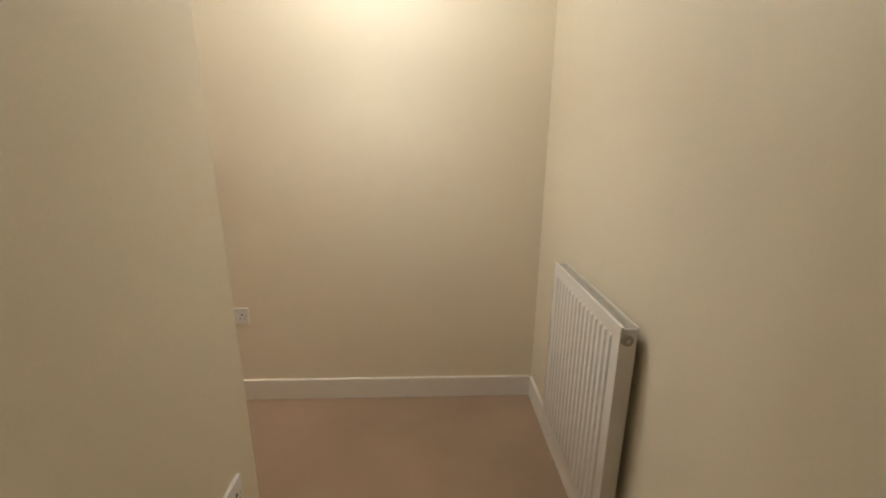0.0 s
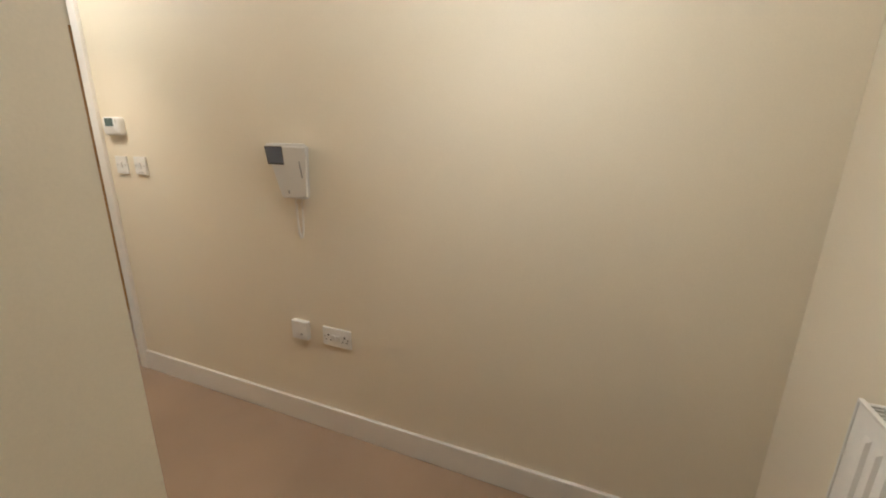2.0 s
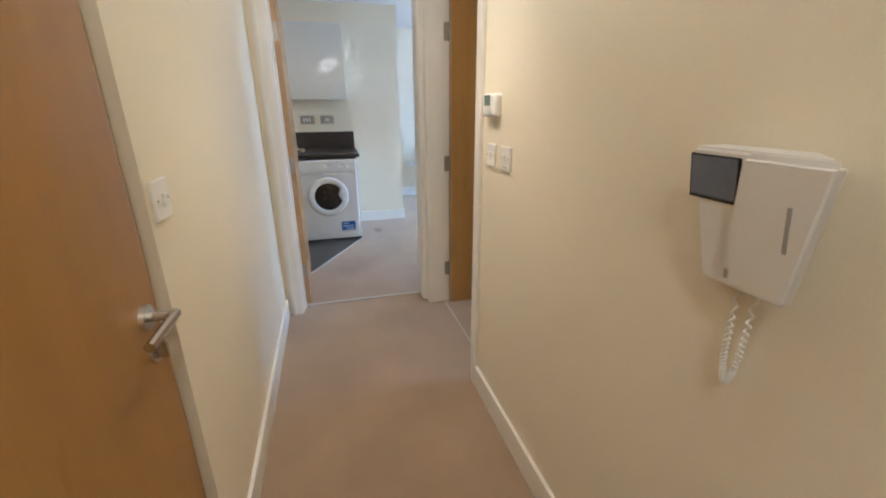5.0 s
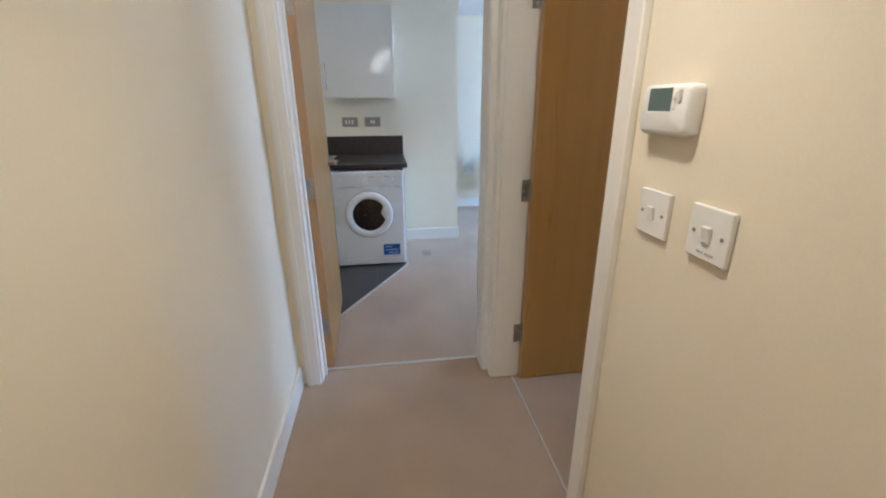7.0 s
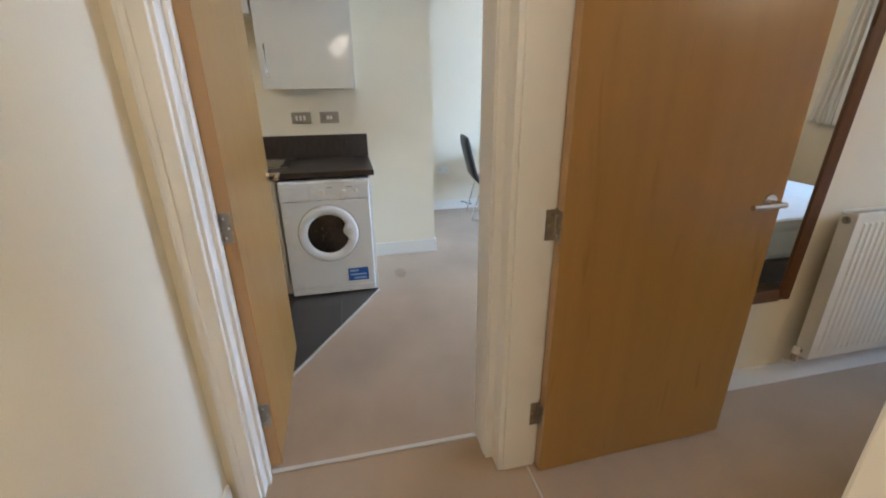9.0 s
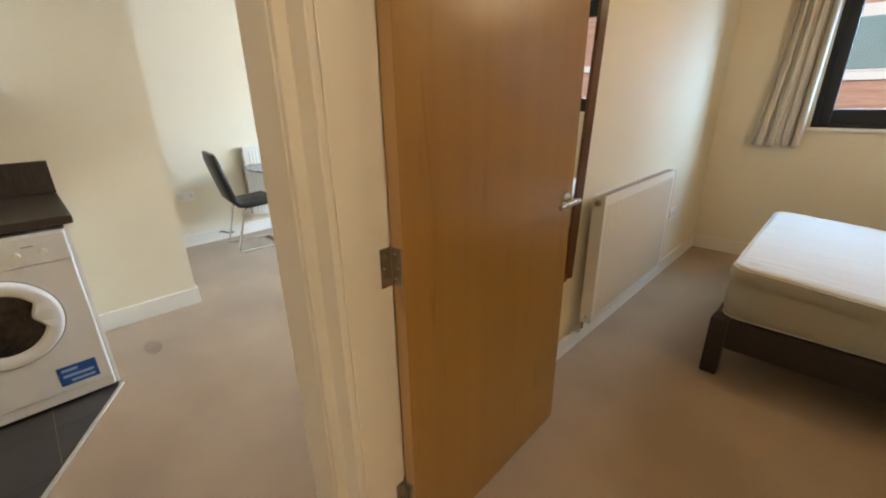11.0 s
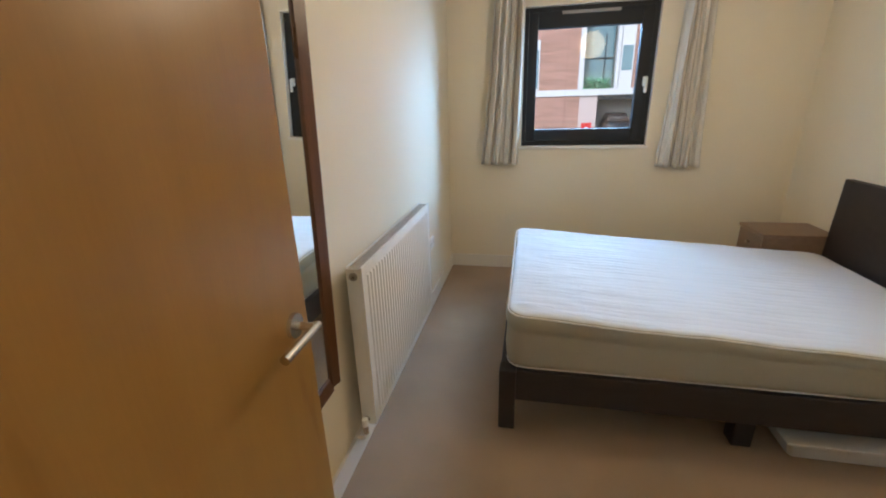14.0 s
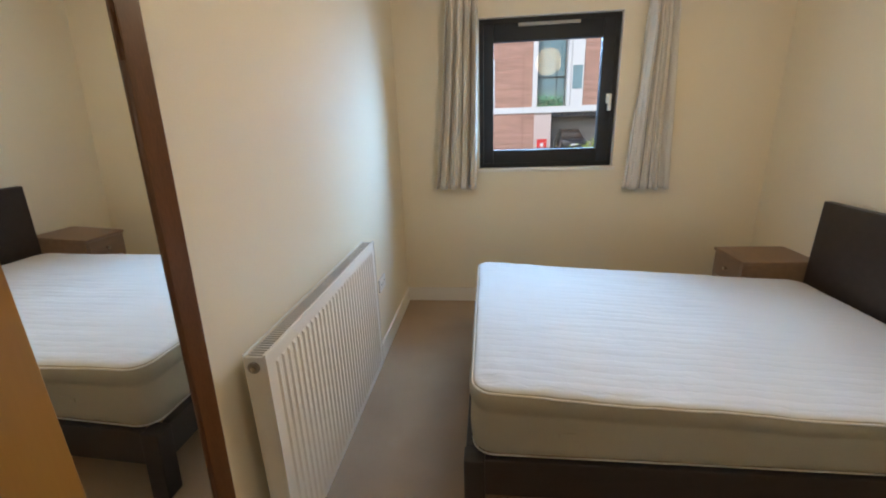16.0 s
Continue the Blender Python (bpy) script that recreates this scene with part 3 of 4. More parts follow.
# thermostat
th = thing("room_thermostat", pose(-2.114, YN, 1.365), "cream programmable thermostat with a grey-green screen", "thermostat")
bm, rings = bmesh.new(), []
for y, inset, sag in ((0.0, 0.002, 0.0), (-0.016, 0.0, 0.003), (-0.024, 0.003, 0.003), (-0.028, 0.008, 0.0)):
    hw, lo, hi, r = 0.066 - inset, -0.043 + inset, 0.041 - inset, 0.010
    ring = []
    for cx, cz, a0 in ((hw - r, hi - r, 0), (-hw + r, hi - r, 90), (-hw + r, lo + r, 180), (hw - r, lo + r, 270)):
        for k in range(5):
            a = radians(a0 + 22.5 * k)
            x, z = cx + r * math.cos(a), cz + r * math.sin(a)
            ring.append(bm.verts.new((x, y, z - (sag * (1 - (x / hw) ** 2) if z < 0 else 0))))
    rings.append(ring)
for a, b in zip(rings, rings[1:]):
    for k in range(20):
        bm.faces.new((a[k], a[(k + 1) % 20], b[(k + 1) % 20], b[k]))
bm.faces.new(rings[0][::-1])
bm.faces.new(rings[-1])
part("body", bm, PLASTIC, th, "", 50)
part("screen", boxes((-0.040, 0.022, -0.0292, -0.024, -0.003, 0.035), bevel=0.001), LCD, th, "grey-green display")
part("screen_surround", boxes((-0.043, 0.025, -0.0287, -0.024, -0.008, -0.0035), bevel=0.001), PLASTIC, th)
for z in (0.006, 0.022):
    part("button", boxes((0.027, 0.034, -0.0305, -0.026, z - 0.006, z + 0.006), bevel=0.002), PLASTIC, th)
part("button", boxes((0.038, 0.047, -0.0305, -0.026, 0.010, 0.032), bevel=0.003), GRILLE, th)

# video door phone
ph = thing("video_door_phone", pose(-1.000, YN, 1.200), "white video entry phone with handset and small dark screen", "entry phone")
bm = boxes((-0.102, 0.110, -0.072, 0, -0.112, 0.103))
for v in bm.verts:
    if v.co.z < 0:
        v.co.y = v.co.y * 0.50
        v.co.x += 0.032 if v.co.x < 0 else -0.038
    if v.co.y > -0.001 and v.co.x > 0:
        v.co.x -= 0.070
bmesh.ops.bevel(bm, geom=list(bm.edges), offset=0.006, segments=3, affect="EDGES")
part("body", bm, PLASTIC, ph, "", 40)
m_tilt = Matrix.Translation((0, -0.0705, 0.096)) @ Matrix.Rotation(radians(9.8), 4, "X")
bm = boxes((-0.100, -0.014, -0.0030, 0.004, -0.074, -0.004), bevel=0.001)
bmesh.ops.transform(bm, matrix=m_tilt, verts=bm.verts)
scr = part("screen_bezel", bm, BLACK, ph)
bm = boxes((-0.096, -0.017, -0.0042, -0.0028, -0.068, -0.006))
bmesh.ops.transform(bm, matrix=m_tilt, verts=bm.verts)
part("screen", bm, SCREEN, scr, "dark screen")
bm = boxes((-0.010, 0.116, -0.012, 0.006, -0.205, 0.006))
bmesh.ops.bevel(bm, geom=list(bm.edges), offset=0.0085, segments=4, affect="EDGES")
for v in bm.verts:
    v.co.x += 0.19 * min(0, v.co.z) * (1 if v.co.x > 0.04 else 0.55)
bmesh.ops.transform(bm, matrix=m_tilt, verts=bm.verts)
hs = part("handset", bm, PLASTIC, ph, "white moulded handset", 50)
# Raised grey strip: paints the shade of a finger slot, nothing is cut.
bm = boxes((0.064, 0.070, -0.0132, -0.0110, -0.120, -0.055), bevel=0.0010)
bmesh.ops.transform(bm, matrix=m_tilt, verts=bm.verts)
part("grip_slot_shade", bm, PLASTIC_GREY, hs, "grey strip standing in for shade in the finger slot")
bm = boxes((-0.016, -0.010, -0.0140, -0.0100, -0.188, -0.172), bevel=0.0012)
bmesh.ops.transform(bm, matrix=m_tilt, verts=bm.verts)
part("button", bm, PLASTIC_GREY, hs)
pts, turns = [], 44
for i in range(turns * 10 + 1):
    u = i / (turns * 10)
    a = math.pi * u
    cx, cz = 0.007 + 0.014 * math.cos(a), -0.106 - 0.170 * math.sin(a) ** 0.55
    ph_ = math.tau * turns * u
    pts.append((cx + 0.0032 * math.cos(ph_), -0.024 + 0.0032 * math.sin(ph_), cz + 0.0015 * math.cos(ph_)))
bm = bmesh.new()
tube(bm, pts, 0.0022, 6)
part("coiled_cord", bm, PLASTIC, ph, "white coiled handset cord", 60)


# ---- hall lamps ----
def pendant(name, m, label):
    """A ceiling rose, a flex and a lampholder in a tapered, lit white shade open below. The origin is the bulb's middle."""
    p = thing(name, m, label, "pendant lamp")
    drop = CZ - m.translation.z
    bm = bmesh.new()
    rod(bm, (0, 0, drop - 0.03), (0, 0, drop), 0.032, 0.045, 24)
    part("ceiling_rose", bm, PLASTIC, p, "", 40)
    bm = bmesh.new()
    rod(bm, (0, 0, 0.11), (0, 0, drop - 0.03), 0.003, None, 8)
    part("flex", bm, PLASTIC, p)
    bm = bmesh.new()
    rod(bm, (0, 0, 0.045), (0, 0, 0.115), 0.020, 0.012, 20)
    part("lampholder", bm, PLASTIC, p, "", 40)
    bm, rows = bmesh.new(), []
    for r, z in ((0.048, 0.09), (0.070, -0.10), (0.067, -0.10), (0.045, 0.09)):
        rows.append([bm.verts.new((r * math.cos(k * math.tau / 28), r * math.sin(k * math.tau / 28), z)) for k in range(28)])
    for a, b in zip(rows, rows[1:] + rows[:1]):
        for k in range(28):
            bm.faces.new((a[k], a[(k + 1) % 28], b[(k + 1) % 28], b[k]))
    sh = part("shade", bm, SHADE, p, "lit white tapered shade", 40)
    sh.visible_shadow = False
    bm = bmesh.new()
    bmesh.ops.create_uvsphere(bm, u_segments=20, v_segments=12, radius=0.030)
    for v in bm.verts:
        v.co.z = v.co.z * 1.25
    b = part("bulb", bm, BULB, p, "lit warm white bulb", 60)
    b.visible_shadow = False
    return p


pendant("pendant_lamp", pose(-0.10, 0.68, 2.16), "lit white shaded pendant hanging from the hall ceiling")
pendant("pendant_lamp", pose(-2.09, 0.82, 2.12), "lit white shaded pendant at the hall's end")
pendant("pendant_lamp", pose(-4.60, -1.30, 2.20), "lit white shaded pendant over the kitchen floor")

# bedroom paper globe
gl = thing("paper_globe_lamp", pose(-2.02, 3.40, 2.09), "lit round white paper globe lampshade on a flex", "pendant lamp")
bm = bmesh.new()
bmesh.ops.create_uvsphere(bm, u_segments=32, v_segments=20, radius=0.145)
for v in bm.verts:
    v.co *= 1 + 0.010 * math.cos(v.co.z / 0.145 * 26)
s_ = part("shade", bm, PAPER, gl, "", 80)
s_.visible_shadow = False
bm = bmesh.new()
rod(bm, (0, 0, 0.140), (0, 0, CZ - 2.09), 0.003, None, 8)
part("flex", bm, PLASTIC, gl)


# ---- bedroom ----
def window(name, x0, x1, z0, z1, m_label, sash=True):
    """A dark framed tilt-and-turn window set in the outer wall's opening, with a white board below."""
    w_ = thing(name, pose((x0 + x1) / 2, YW, z0), m_label, "window", "", "structure")
    hx, hz, y = (x1 - x0) / 2, z1 - z0, 0.055
    part("window_frame", boxes((-hx, -hx + 0.035, y, y + 0.07, 0, hz), (hx - 0.035, hx, y, y + 0.07, 0, hz), (-hx + 0.035, hx - 0.035, y, y + 0.07, 0, 0.035), (-hx + 0.035, hx - 0.035, y, y + 0.07, hz - 0.035, hz), bevel=0.003), ALU, w_, "anthracite outer frame")
    a = 0.036
    b = 0.100
    sash_ = part("sash", boxes((-hx + a, -hx + b + 0.01, y - 0.012, y + 0.055, a, hz - a), (hx - b - 0.02, hx - a, y - 0.012, y + 0.055, a, hz - a), (-hx + b + 0.01, hx - b - 0.02, y - 0.012, y + 0.055, a, 0.135), (-hx + b + 0.01, hx - b - 0.02, y - 0.012, y + 0.055, hz - 0.155, hz - a), bevel=0.006), ALU, w_, "anthracite opening sash", 35)
    pane = part("pane", boxes((-hx + b + 0.008, hx - b - 0.018, y + 0.020, y + 0.026, 0.130, hz - 0.150)), PANE, sash_)
    pane.visible_shadow = False
    if sash:
        hd = part("handle", boxes((hx - 0.073, hx - 0.039, y - 0.024, y - 0.012, hz * 0.46 - 0.035, hz * 0.46 + 0.035), (hx - 0.063, hx - 0.049, y - 0.052, y - 0.024, hz * 0.46 + 0.005, hz * 0.46 + 0.025), (hx - 0.067, hx - 0.045, y - 0.060, y - 0.046, hz * 0.46 - 0.085, hz * 0.46 + 0.027), bevel=0.003), PLASTIC, sash_, "white lever window handle")
        part("trickle_vent", boxes((-0.215, 0.215, y - 0.026, y - 0.012, hz - 0.062, hz - 0.040), bevel=0.003), PLASTIC_GREY, sash_, "slim grey trickle vent")
    part("window_sill", boxes((-hx - 0.012, hx + 0.012, -0.022, y - 0.001, -0.024, -0.001), bevel=0.004), TRIM, w_, "white painted window board")
    return w_


window("window_bedroom", wx0, wx1, wz0, wz1, "anthracite framed single window overlooking the street")
window("window_living", lx0, lx1, lz0, lz1, "anthracite framed wide window in the living room", sash=False)
solid("window_reveal_bedroom", boxes((wx0, wx0 + 0.004, YW - 0.001, YW + 0.05, wz0, wz1), (wx1 - 0.004, wx1, YW - 0.001, YW + 0.05, wz0, wz1), (wx0 + 0.004, wx1 - 0.004, YW - 0.001, YW + 0.05, wz1 - 0.004, wz1)), TRIM, "white painted window reveal", "window reveal")


def curtain(name, x0t, x1t, x0b, x1b, z0, z1, y, folds, seed, label):
    """A hanging cloth gathered at the top: a folded sheet, fold shade painted as dark stripes down some of its folds.
    """
    rnd = random.Random(seed)
    c = thing(name, pose((x0t + x1t) / 2, y, z0), label, "curtain", "bedroom curtains")
    nx, nz = folds * 30, 36
    amp = [0.6 + 0.6 * rnd.random() for _ in range(folds + 2)]
    phs = [rnd.uniform(-0.5, 0.5) for _ in range(folds + 2)]
    bm, grid = bmesh.new(), []
    ox = (x0t + x1t) / 2
    for j in range(nz + 1):
        v = j / nz
        row = []
        for i in range(nx + 1):
            u = i / nx
            k = u * folds
            kk = int(min(k, folds))
            f_ = amp[kk] * (1 - (k - kk)) + amp[kk + 1] * (k - kk)
            p_ = phs[kk] * (1 - (k - kk)) + phs[kk + 1] * (k - kk)
            flare = (1 - v) ** 1.3
            x = (x0b * flare + x0t * (1 - flare)) * (1 - u) + (x1b * flare + x1t * (1 - flare)) * u
            head = 0.55 + 0.45 * min(1, (1 - v) * 6)
            pleat = max(0.0, min(1.0, (v - 0.90) / 0.05))
            yy = 0.036 * f_ * head * (1 - 0.6 * pleat) * math.sin(math.tau * k + p_ * (1 - v) * 2.4 + 0.7 * math.sin(math.tau * k)) + 0.011 * math.sin(math.tau * k * 2.37 + seed + 1.8 * v) * (1 - pleat) + 0.010 * pleat * math.sin(math.tau * k * 3 + seed) + 0.007 * math.sin(9 * v + 5 * u + seed)
            row.append(bm.verts.new((x - ox + 0.006 * math.sin(math.tau * k * 2 + seed), yy, v * (z1 - z0) + 0.004 * math.sin(math.tau * k) * (j == 0))))
        grid.append(row)
    # Columns coloured dark to stand in for shade inside the folds.
    shade_cols = {int((s + 0.25 + 0.2 * rnd.random()) / folds * nx) for s in range(folds)}
    for j in range(nz):
        for i in range(nx):
            fc = bm.faces.new((grid[j][i], grid[j][i + 1], grid[j + 1][i + 1], grid[j + 1][i]))
            fc.material_index = 1 if i in shade_cols else 0
    for fc in list(bm.faces):
        fc.smooth = True
    cloth = part("cloth", bm, [FABRIC, FOLD_SHADE], c, "", 80)
    so = cloth.modifiers.new("thickness", "SOLIDIFY")
    so.thickness = 0.003
    bm = bmesh.new()
    tube(bm, [(x0t - ox - 0.02, 0, z1 - z0 + 0.012), (x1t - ox + 0.02, 0, z1 - z0 + 0.012)], 0.007, 8)
    part("track", bm, PLASTIC, c)
    for i in range(folds):
        x = (x0t - ox) + (x1t - x0t) * (i + 0.5) / folds
        part("hook", boxes((x - 0.003, x + 0.003, -0.004, 0.004, z1 - z0 - 0.03, z1 - z0 + 0.014)), PLASTIC, c)
    part("track_bracket", boxes((-0.01, 0.01, 0.0, YW - y, z1 - z0 + 0.006, z1 - z0 + 0.024)), PLASTIC, c)
    return c


curtain("curtain", -3.000, -2.778, -3.105, -2.800, 0.975, 2.310, 5.085, 4, 3, "ivory curtain hanging in soft folds, fold shade painted as grey stripes")
curtain("curtain", -1.640, -1.450, -1.705, -1.385, 0.950, 2.270, 5.085, 4, 8, "ivory curtain flaring towards its hem, fold shade painted as grey stripes")

# bed
BX0, BX1, BY0, BY1 = -2.800, -0.790, 3.060, 4.440
bed = thing("double_bed", pose(BX0, BY0, 0), "dark wenge wooden double bed frame with plain headboard", "bed")
bl, bw = BX1 - BX0, BY1 - BY0
for x in (0.0, bl - 0.075):
    for y in (0.0, bw - 0.075):
        part("leg", boxes((x, x + 0.075, y, y + 0.075, 0, 0.318), bevel=0.004), DARKWOOD, bed)
for x in (1.02,):
    for y in (0.06, bw - 0.14):
        part("middle_leg", boxes((x, x + 0.08, y, y + 0.08, 0, 0.255), bevel=0.004), DARKWOOD, bed)
for y in (0.006, bw - 0.041):
    part("side_rail", boxes((0.0755, bl - 0.0755, y, y + 0.035, 0.165, 0.322), bevel=0.004), DARKWOOD, bed)
part("foot_rail", boxes((0.006, 0.041, 0.0755, bw - 0.0755, 0.165, 0.322), bevel=0.004), DARKWOOD, bed)
for i in range(13):
    x = 0.08 + i * (bl - 0.24) / 12
    part("slat", boxes((x, x + 0.07, 0.0415, bw - 0.0415, 0.2955, 0.3155)), TABLEWOOD, bed)
hb = boxes((bl - 0.002, bl + 0.042, -0.02, bw + 0.02, 0.16, 0.962), bevel=0.006)
for v in hb.verts:
    v.co.x += 0.045 * max(0, v.co.z - 0.5)
part("headboard", hb, DARKWOOD, bed, "tall plain dark wooden headboard")

# mattress: rounded block with soft edges
MX0, MX1, MY0, MY1, MZ0, MZ1 = -2.772, -0.830, 3.078, 4.425, 0.323, 0.602
mat_ob = thing("mattress", pose(MX0, MY0, MZ0), "white quilted double mattress, bare, on the bed frame", "mattress")
ml, mw, mh = MX1 - MX0, MY1 - MY0, MZ1 - MZ0


def quilting(x, y, l, w):
    """Height of the quilted top at a place: puffs between wavy stitched rows, wrinkles at the corners."""
    row = y / 0.043 + 0.10 * math.sin(x * 31.0) + 0.6 * noise.noise(Vector((x * 2.2, y * 2.2, 4.0)))
    col = x / 0.105 + 0.5 * (int(row) % 2)
    soft = 0.35 + 0.65 * max(0.0, min(1.0, 0.6 + 1.3 * noise.noise(Vector((x * 1.7, y * 2.3, 1.0)))))
    z = 0.0016 * soft * (abs(math.sin(math.pi * row)) ** 0.5 - 0.6) * (0.45 + 0.55 * abs(math.sin(math.pi * col)) ** 0.5)
    z += 0.0030 * noise.noise(Vector((x * 5, y * 16, 2.0))) + 0.009 * noise.noise(Vector((x * 2.6, y * 2.6, 0.0)))
    for cx, cy in ((0, 0), (0, w), (l, w)):
        near = max(0.0, 1 - math.hypot(x - cx, y - cy) / 0.34)
        z += 0.010 * near * noise.noise(Vector(((x - cx) * 10 + 5 * (y - cy), (y - cy) * 26, 7.0)))
    return z


def soft_block(l, w, h, r, n=10):
    """A mattress: plain boarder, a tuck, a padded roll under the seam and a quilted top."""
    bm = bmesh.new()
    ring = []
    for cx, cy, a0 in ((l - r, w - r, 0), (r, w - r, 90), (r, r, 180), (l - r, r, 270)):
        for k in range(n + 1):
            a = radians(a0 + 90 * k / n)
            ring.append((cx, cy, math.cos(a), math.sin(a)))
    dense = []
    for q in range(len(ring)):
        a, b = ring[q], ring[(q + 1) % len(ring)]
        dense.append(a)
        steps = int(math.hypot(a[0] - b[0], a[1] - b[1]) / 0.013)
        for k in range(1, steps):
            dense.append(tuple(a[i] * (1 - k / steps) + b[i] * k / steps for i in range(4)))
    levels = [(-0.045, 0.0), (-0.018, 0.006), (-0.004, 0.020), (0.001, 0.045), (0.003, h * 0.35), (0.0, h * 0.55), (-0.006, h - 0.098), (-0.009, h - 0.088),
              (-0.001, h - 0.078), (0.005, h - 0.060), (0.006, h - 0.040), (0.001, h - 0.024), (-0.007, h - 0.014), (-0.011, h - 0.006), (-0.020, h)]
    rows = []
    for o, z in levels:
        row = []
        for cx, cy, nx_, ny_ in dense:
            p = Vector((cx + nx_ * (r + o), cy + ny_ * (r + o), z))
            if 0.05 < z:
                sway = 0.007 * noise.noise(Vector((p.x * 3.5, p.y * 3.5, 3.0))) + (0.003 * noise.noise(p * 14) if z > h - 0.1 else 0.0)
                p += Vector((nx_, ny_, 0)) * sway
            if z > h * 0.5:
                p.z += seam_wave(p.x, p.y)
            row.append(bm.verts.new(p))
        rows.append(row)
    m_ = len(dense)
    for a, b in zip(rows, rows[1:]):
        for k in range(m_):
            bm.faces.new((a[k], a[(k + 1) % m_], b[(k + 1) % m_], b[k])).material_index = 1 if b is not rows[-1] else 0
    bm.faces.new(rows[0][::-1])
    prev, rim = rows[-1], [v.co.copy() for v in rows[-1]]
    for i in range(1, 64):
        s = 1 - i / 64
        fade = min(1.0, i / 5)
        cur = []
        for c in rim:
            x, y = l / 2 + (c.x - l / 2) * s, w / 2 + (c.y - w / 2) * s
            cur.append(bm.verts.new((x, y, c.z * (1 - fade) + h * fade + 0.004 * min(1, i / 3) + fade * quilting(x, y, l, w))))
        for k in range(m_):
            bm.faces.new((prev[k], prev[(k + 1) % m_], cur[(k + 1) % m_], cur[k]))
        prev = cur
    bm.faces.new(prev)
    for v in bm.verts:
        if v.co.z > h * 0.5:
            v.co.z += 0.014 * max(0, 1 - math.hypot(v.co.x, v.co.y - w) / 0.25)
        v.co.z *= 1 - 0.41 * v.co.x / l
    return bm


def seam_wave(x, y):
    return 0.011 * noise.noise(Vector((x * 2.6, y * 2.6, 0.3))) + 0.004 * noise.noise(Vector((x * 9, y * 9, 1.0)))


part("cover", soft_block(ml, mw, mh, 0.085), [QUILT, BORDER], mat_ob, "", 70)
for z, out_, thick in ((mh - 0.012, 0.077, 0.0038), (0.012, 0.076, 0.003)):
    pts = []
    for cx, cy, a0 in ((ml - 0.08, mw - 0.08, 0), (0.08, mw - 0.08, 90), (0.08, 0.08, 180), (ml - 0.08, 0.08, 270)):
        for k in range(7):
            a = radians(a0 + 15 * k)
            pts.append(Vector((cx + out_ * math.cos(a), cy + out_ * math.sin(a), z)))
    dense = []
    for a, b in zip(pts, pts[1:] + pts[:1]):
        n_ = max(1, int((a - b).length / 0.025))
        dense += [a.lerp(b, k / n_) for k in range(n_)]
    for v in dense:
        if z > 0.1:
            v.z += seam_wave(v.x, v.y) + 0.014 * max(0, 1 - math.hypot(v.x, v.y - mw) / 0.25)
        v.z *= 1 - 0.41 * v.x / ml
    bm = bmesh.new()
    tube(bm, dense, thick, 8, closed=True)
    part("piping", bm, PIPING, mat_ob, "thin pale stitched seam", 60)
part("maker_label", boxes((0.30, 0.36, -0.0050, -0.0015, 0.100, 0.122), bevel=0.001), BORDER, mat_ob, "small sewn white label")

# bedside table
bt = thing("bedside_table", pose(-1.135, 4.475, 0), "small walnut laminate bedside table beside the headboard", "bedside table")
part("top", boxes((-0.008, 0.435, -0.008, 0.328, 0.562, 0.585), bevel=0.003), TABLEWOOD, bt, "overhanging walnut top")
for y in (0.0, 0.302):
    part("side_panel", boxes((0.0, 0.43, y, y + 0.018, 0.0, 0.5615), bevel=0.002), TABLEWOOD, bt)
part("back_panel", boxes((0.412, 0.43, 0.0185, 0.3015, 0.04, 0.5615)), TABLEWOOD, bt)
part("shelf", boxes((0.018, 0.4115, 0.0185, 0.3015, 0.06, 0.078)), TABLEWOOD, bt)
for z in (0.08, 0.245, 0.405):
    dr = part("drawer_front", boxes((-0.002, 0.016, 0.0205, 0.2995, z, z + 0.153), bevel=0.002), TABLEWOOD, bt)
    bm = bmesh.new()
    rod(bm, (-0.022, 0.16, z + 0.08), (-0.002, 0.16, z + 0.08), 0.011, 0.008, 14)
    part("knob", bm, STEEL, dr, "", 40)

# storage box under the bed
sb = thing("storage_box", pose(-1.600, 3.064, 0), "clouded white plastic storage box pushed under the bed", "storage box")
bm = boxes((0, 0.60, 0, 0.40, 0.0, 0.090))
for v in bm.verts:
    if v.co.z < 0.01:
        v.co.x = 0.30 + (v.co.x - 0.30) * 0.90
        v.co.y = 0.20 + (v.co.y - 0.20) * 0.88
bmesh.ops.bevel(bm, geom=list(bm.edges), offset=0.012, segments=3, affect="EDGES")
part("tub", bm, BOXPLASTIC, sb, "", 40)
part("lid", boxes((-0.012, 0.612, -0.012, 0.412, 0.0905, 0.103), bevel=0.004), BOXPLASTIC, sb, "flat white lid")

# wall mirror
mr = thing("wall_mirror", pose(XBW, 2.156, 0.492, 0.3, 2.0), "tall mirror in a moulded walnut frame on the wall", "mirror")
ly, lz, fr = 0.500, 1.450, 0.052
part("glass", boxes((0.012, 0.016, fr - 0.01, ly - fr + 0.01, fr - 0.01, lz - fr + 0.01)), MIRROR, mr, "clear silvered glass")
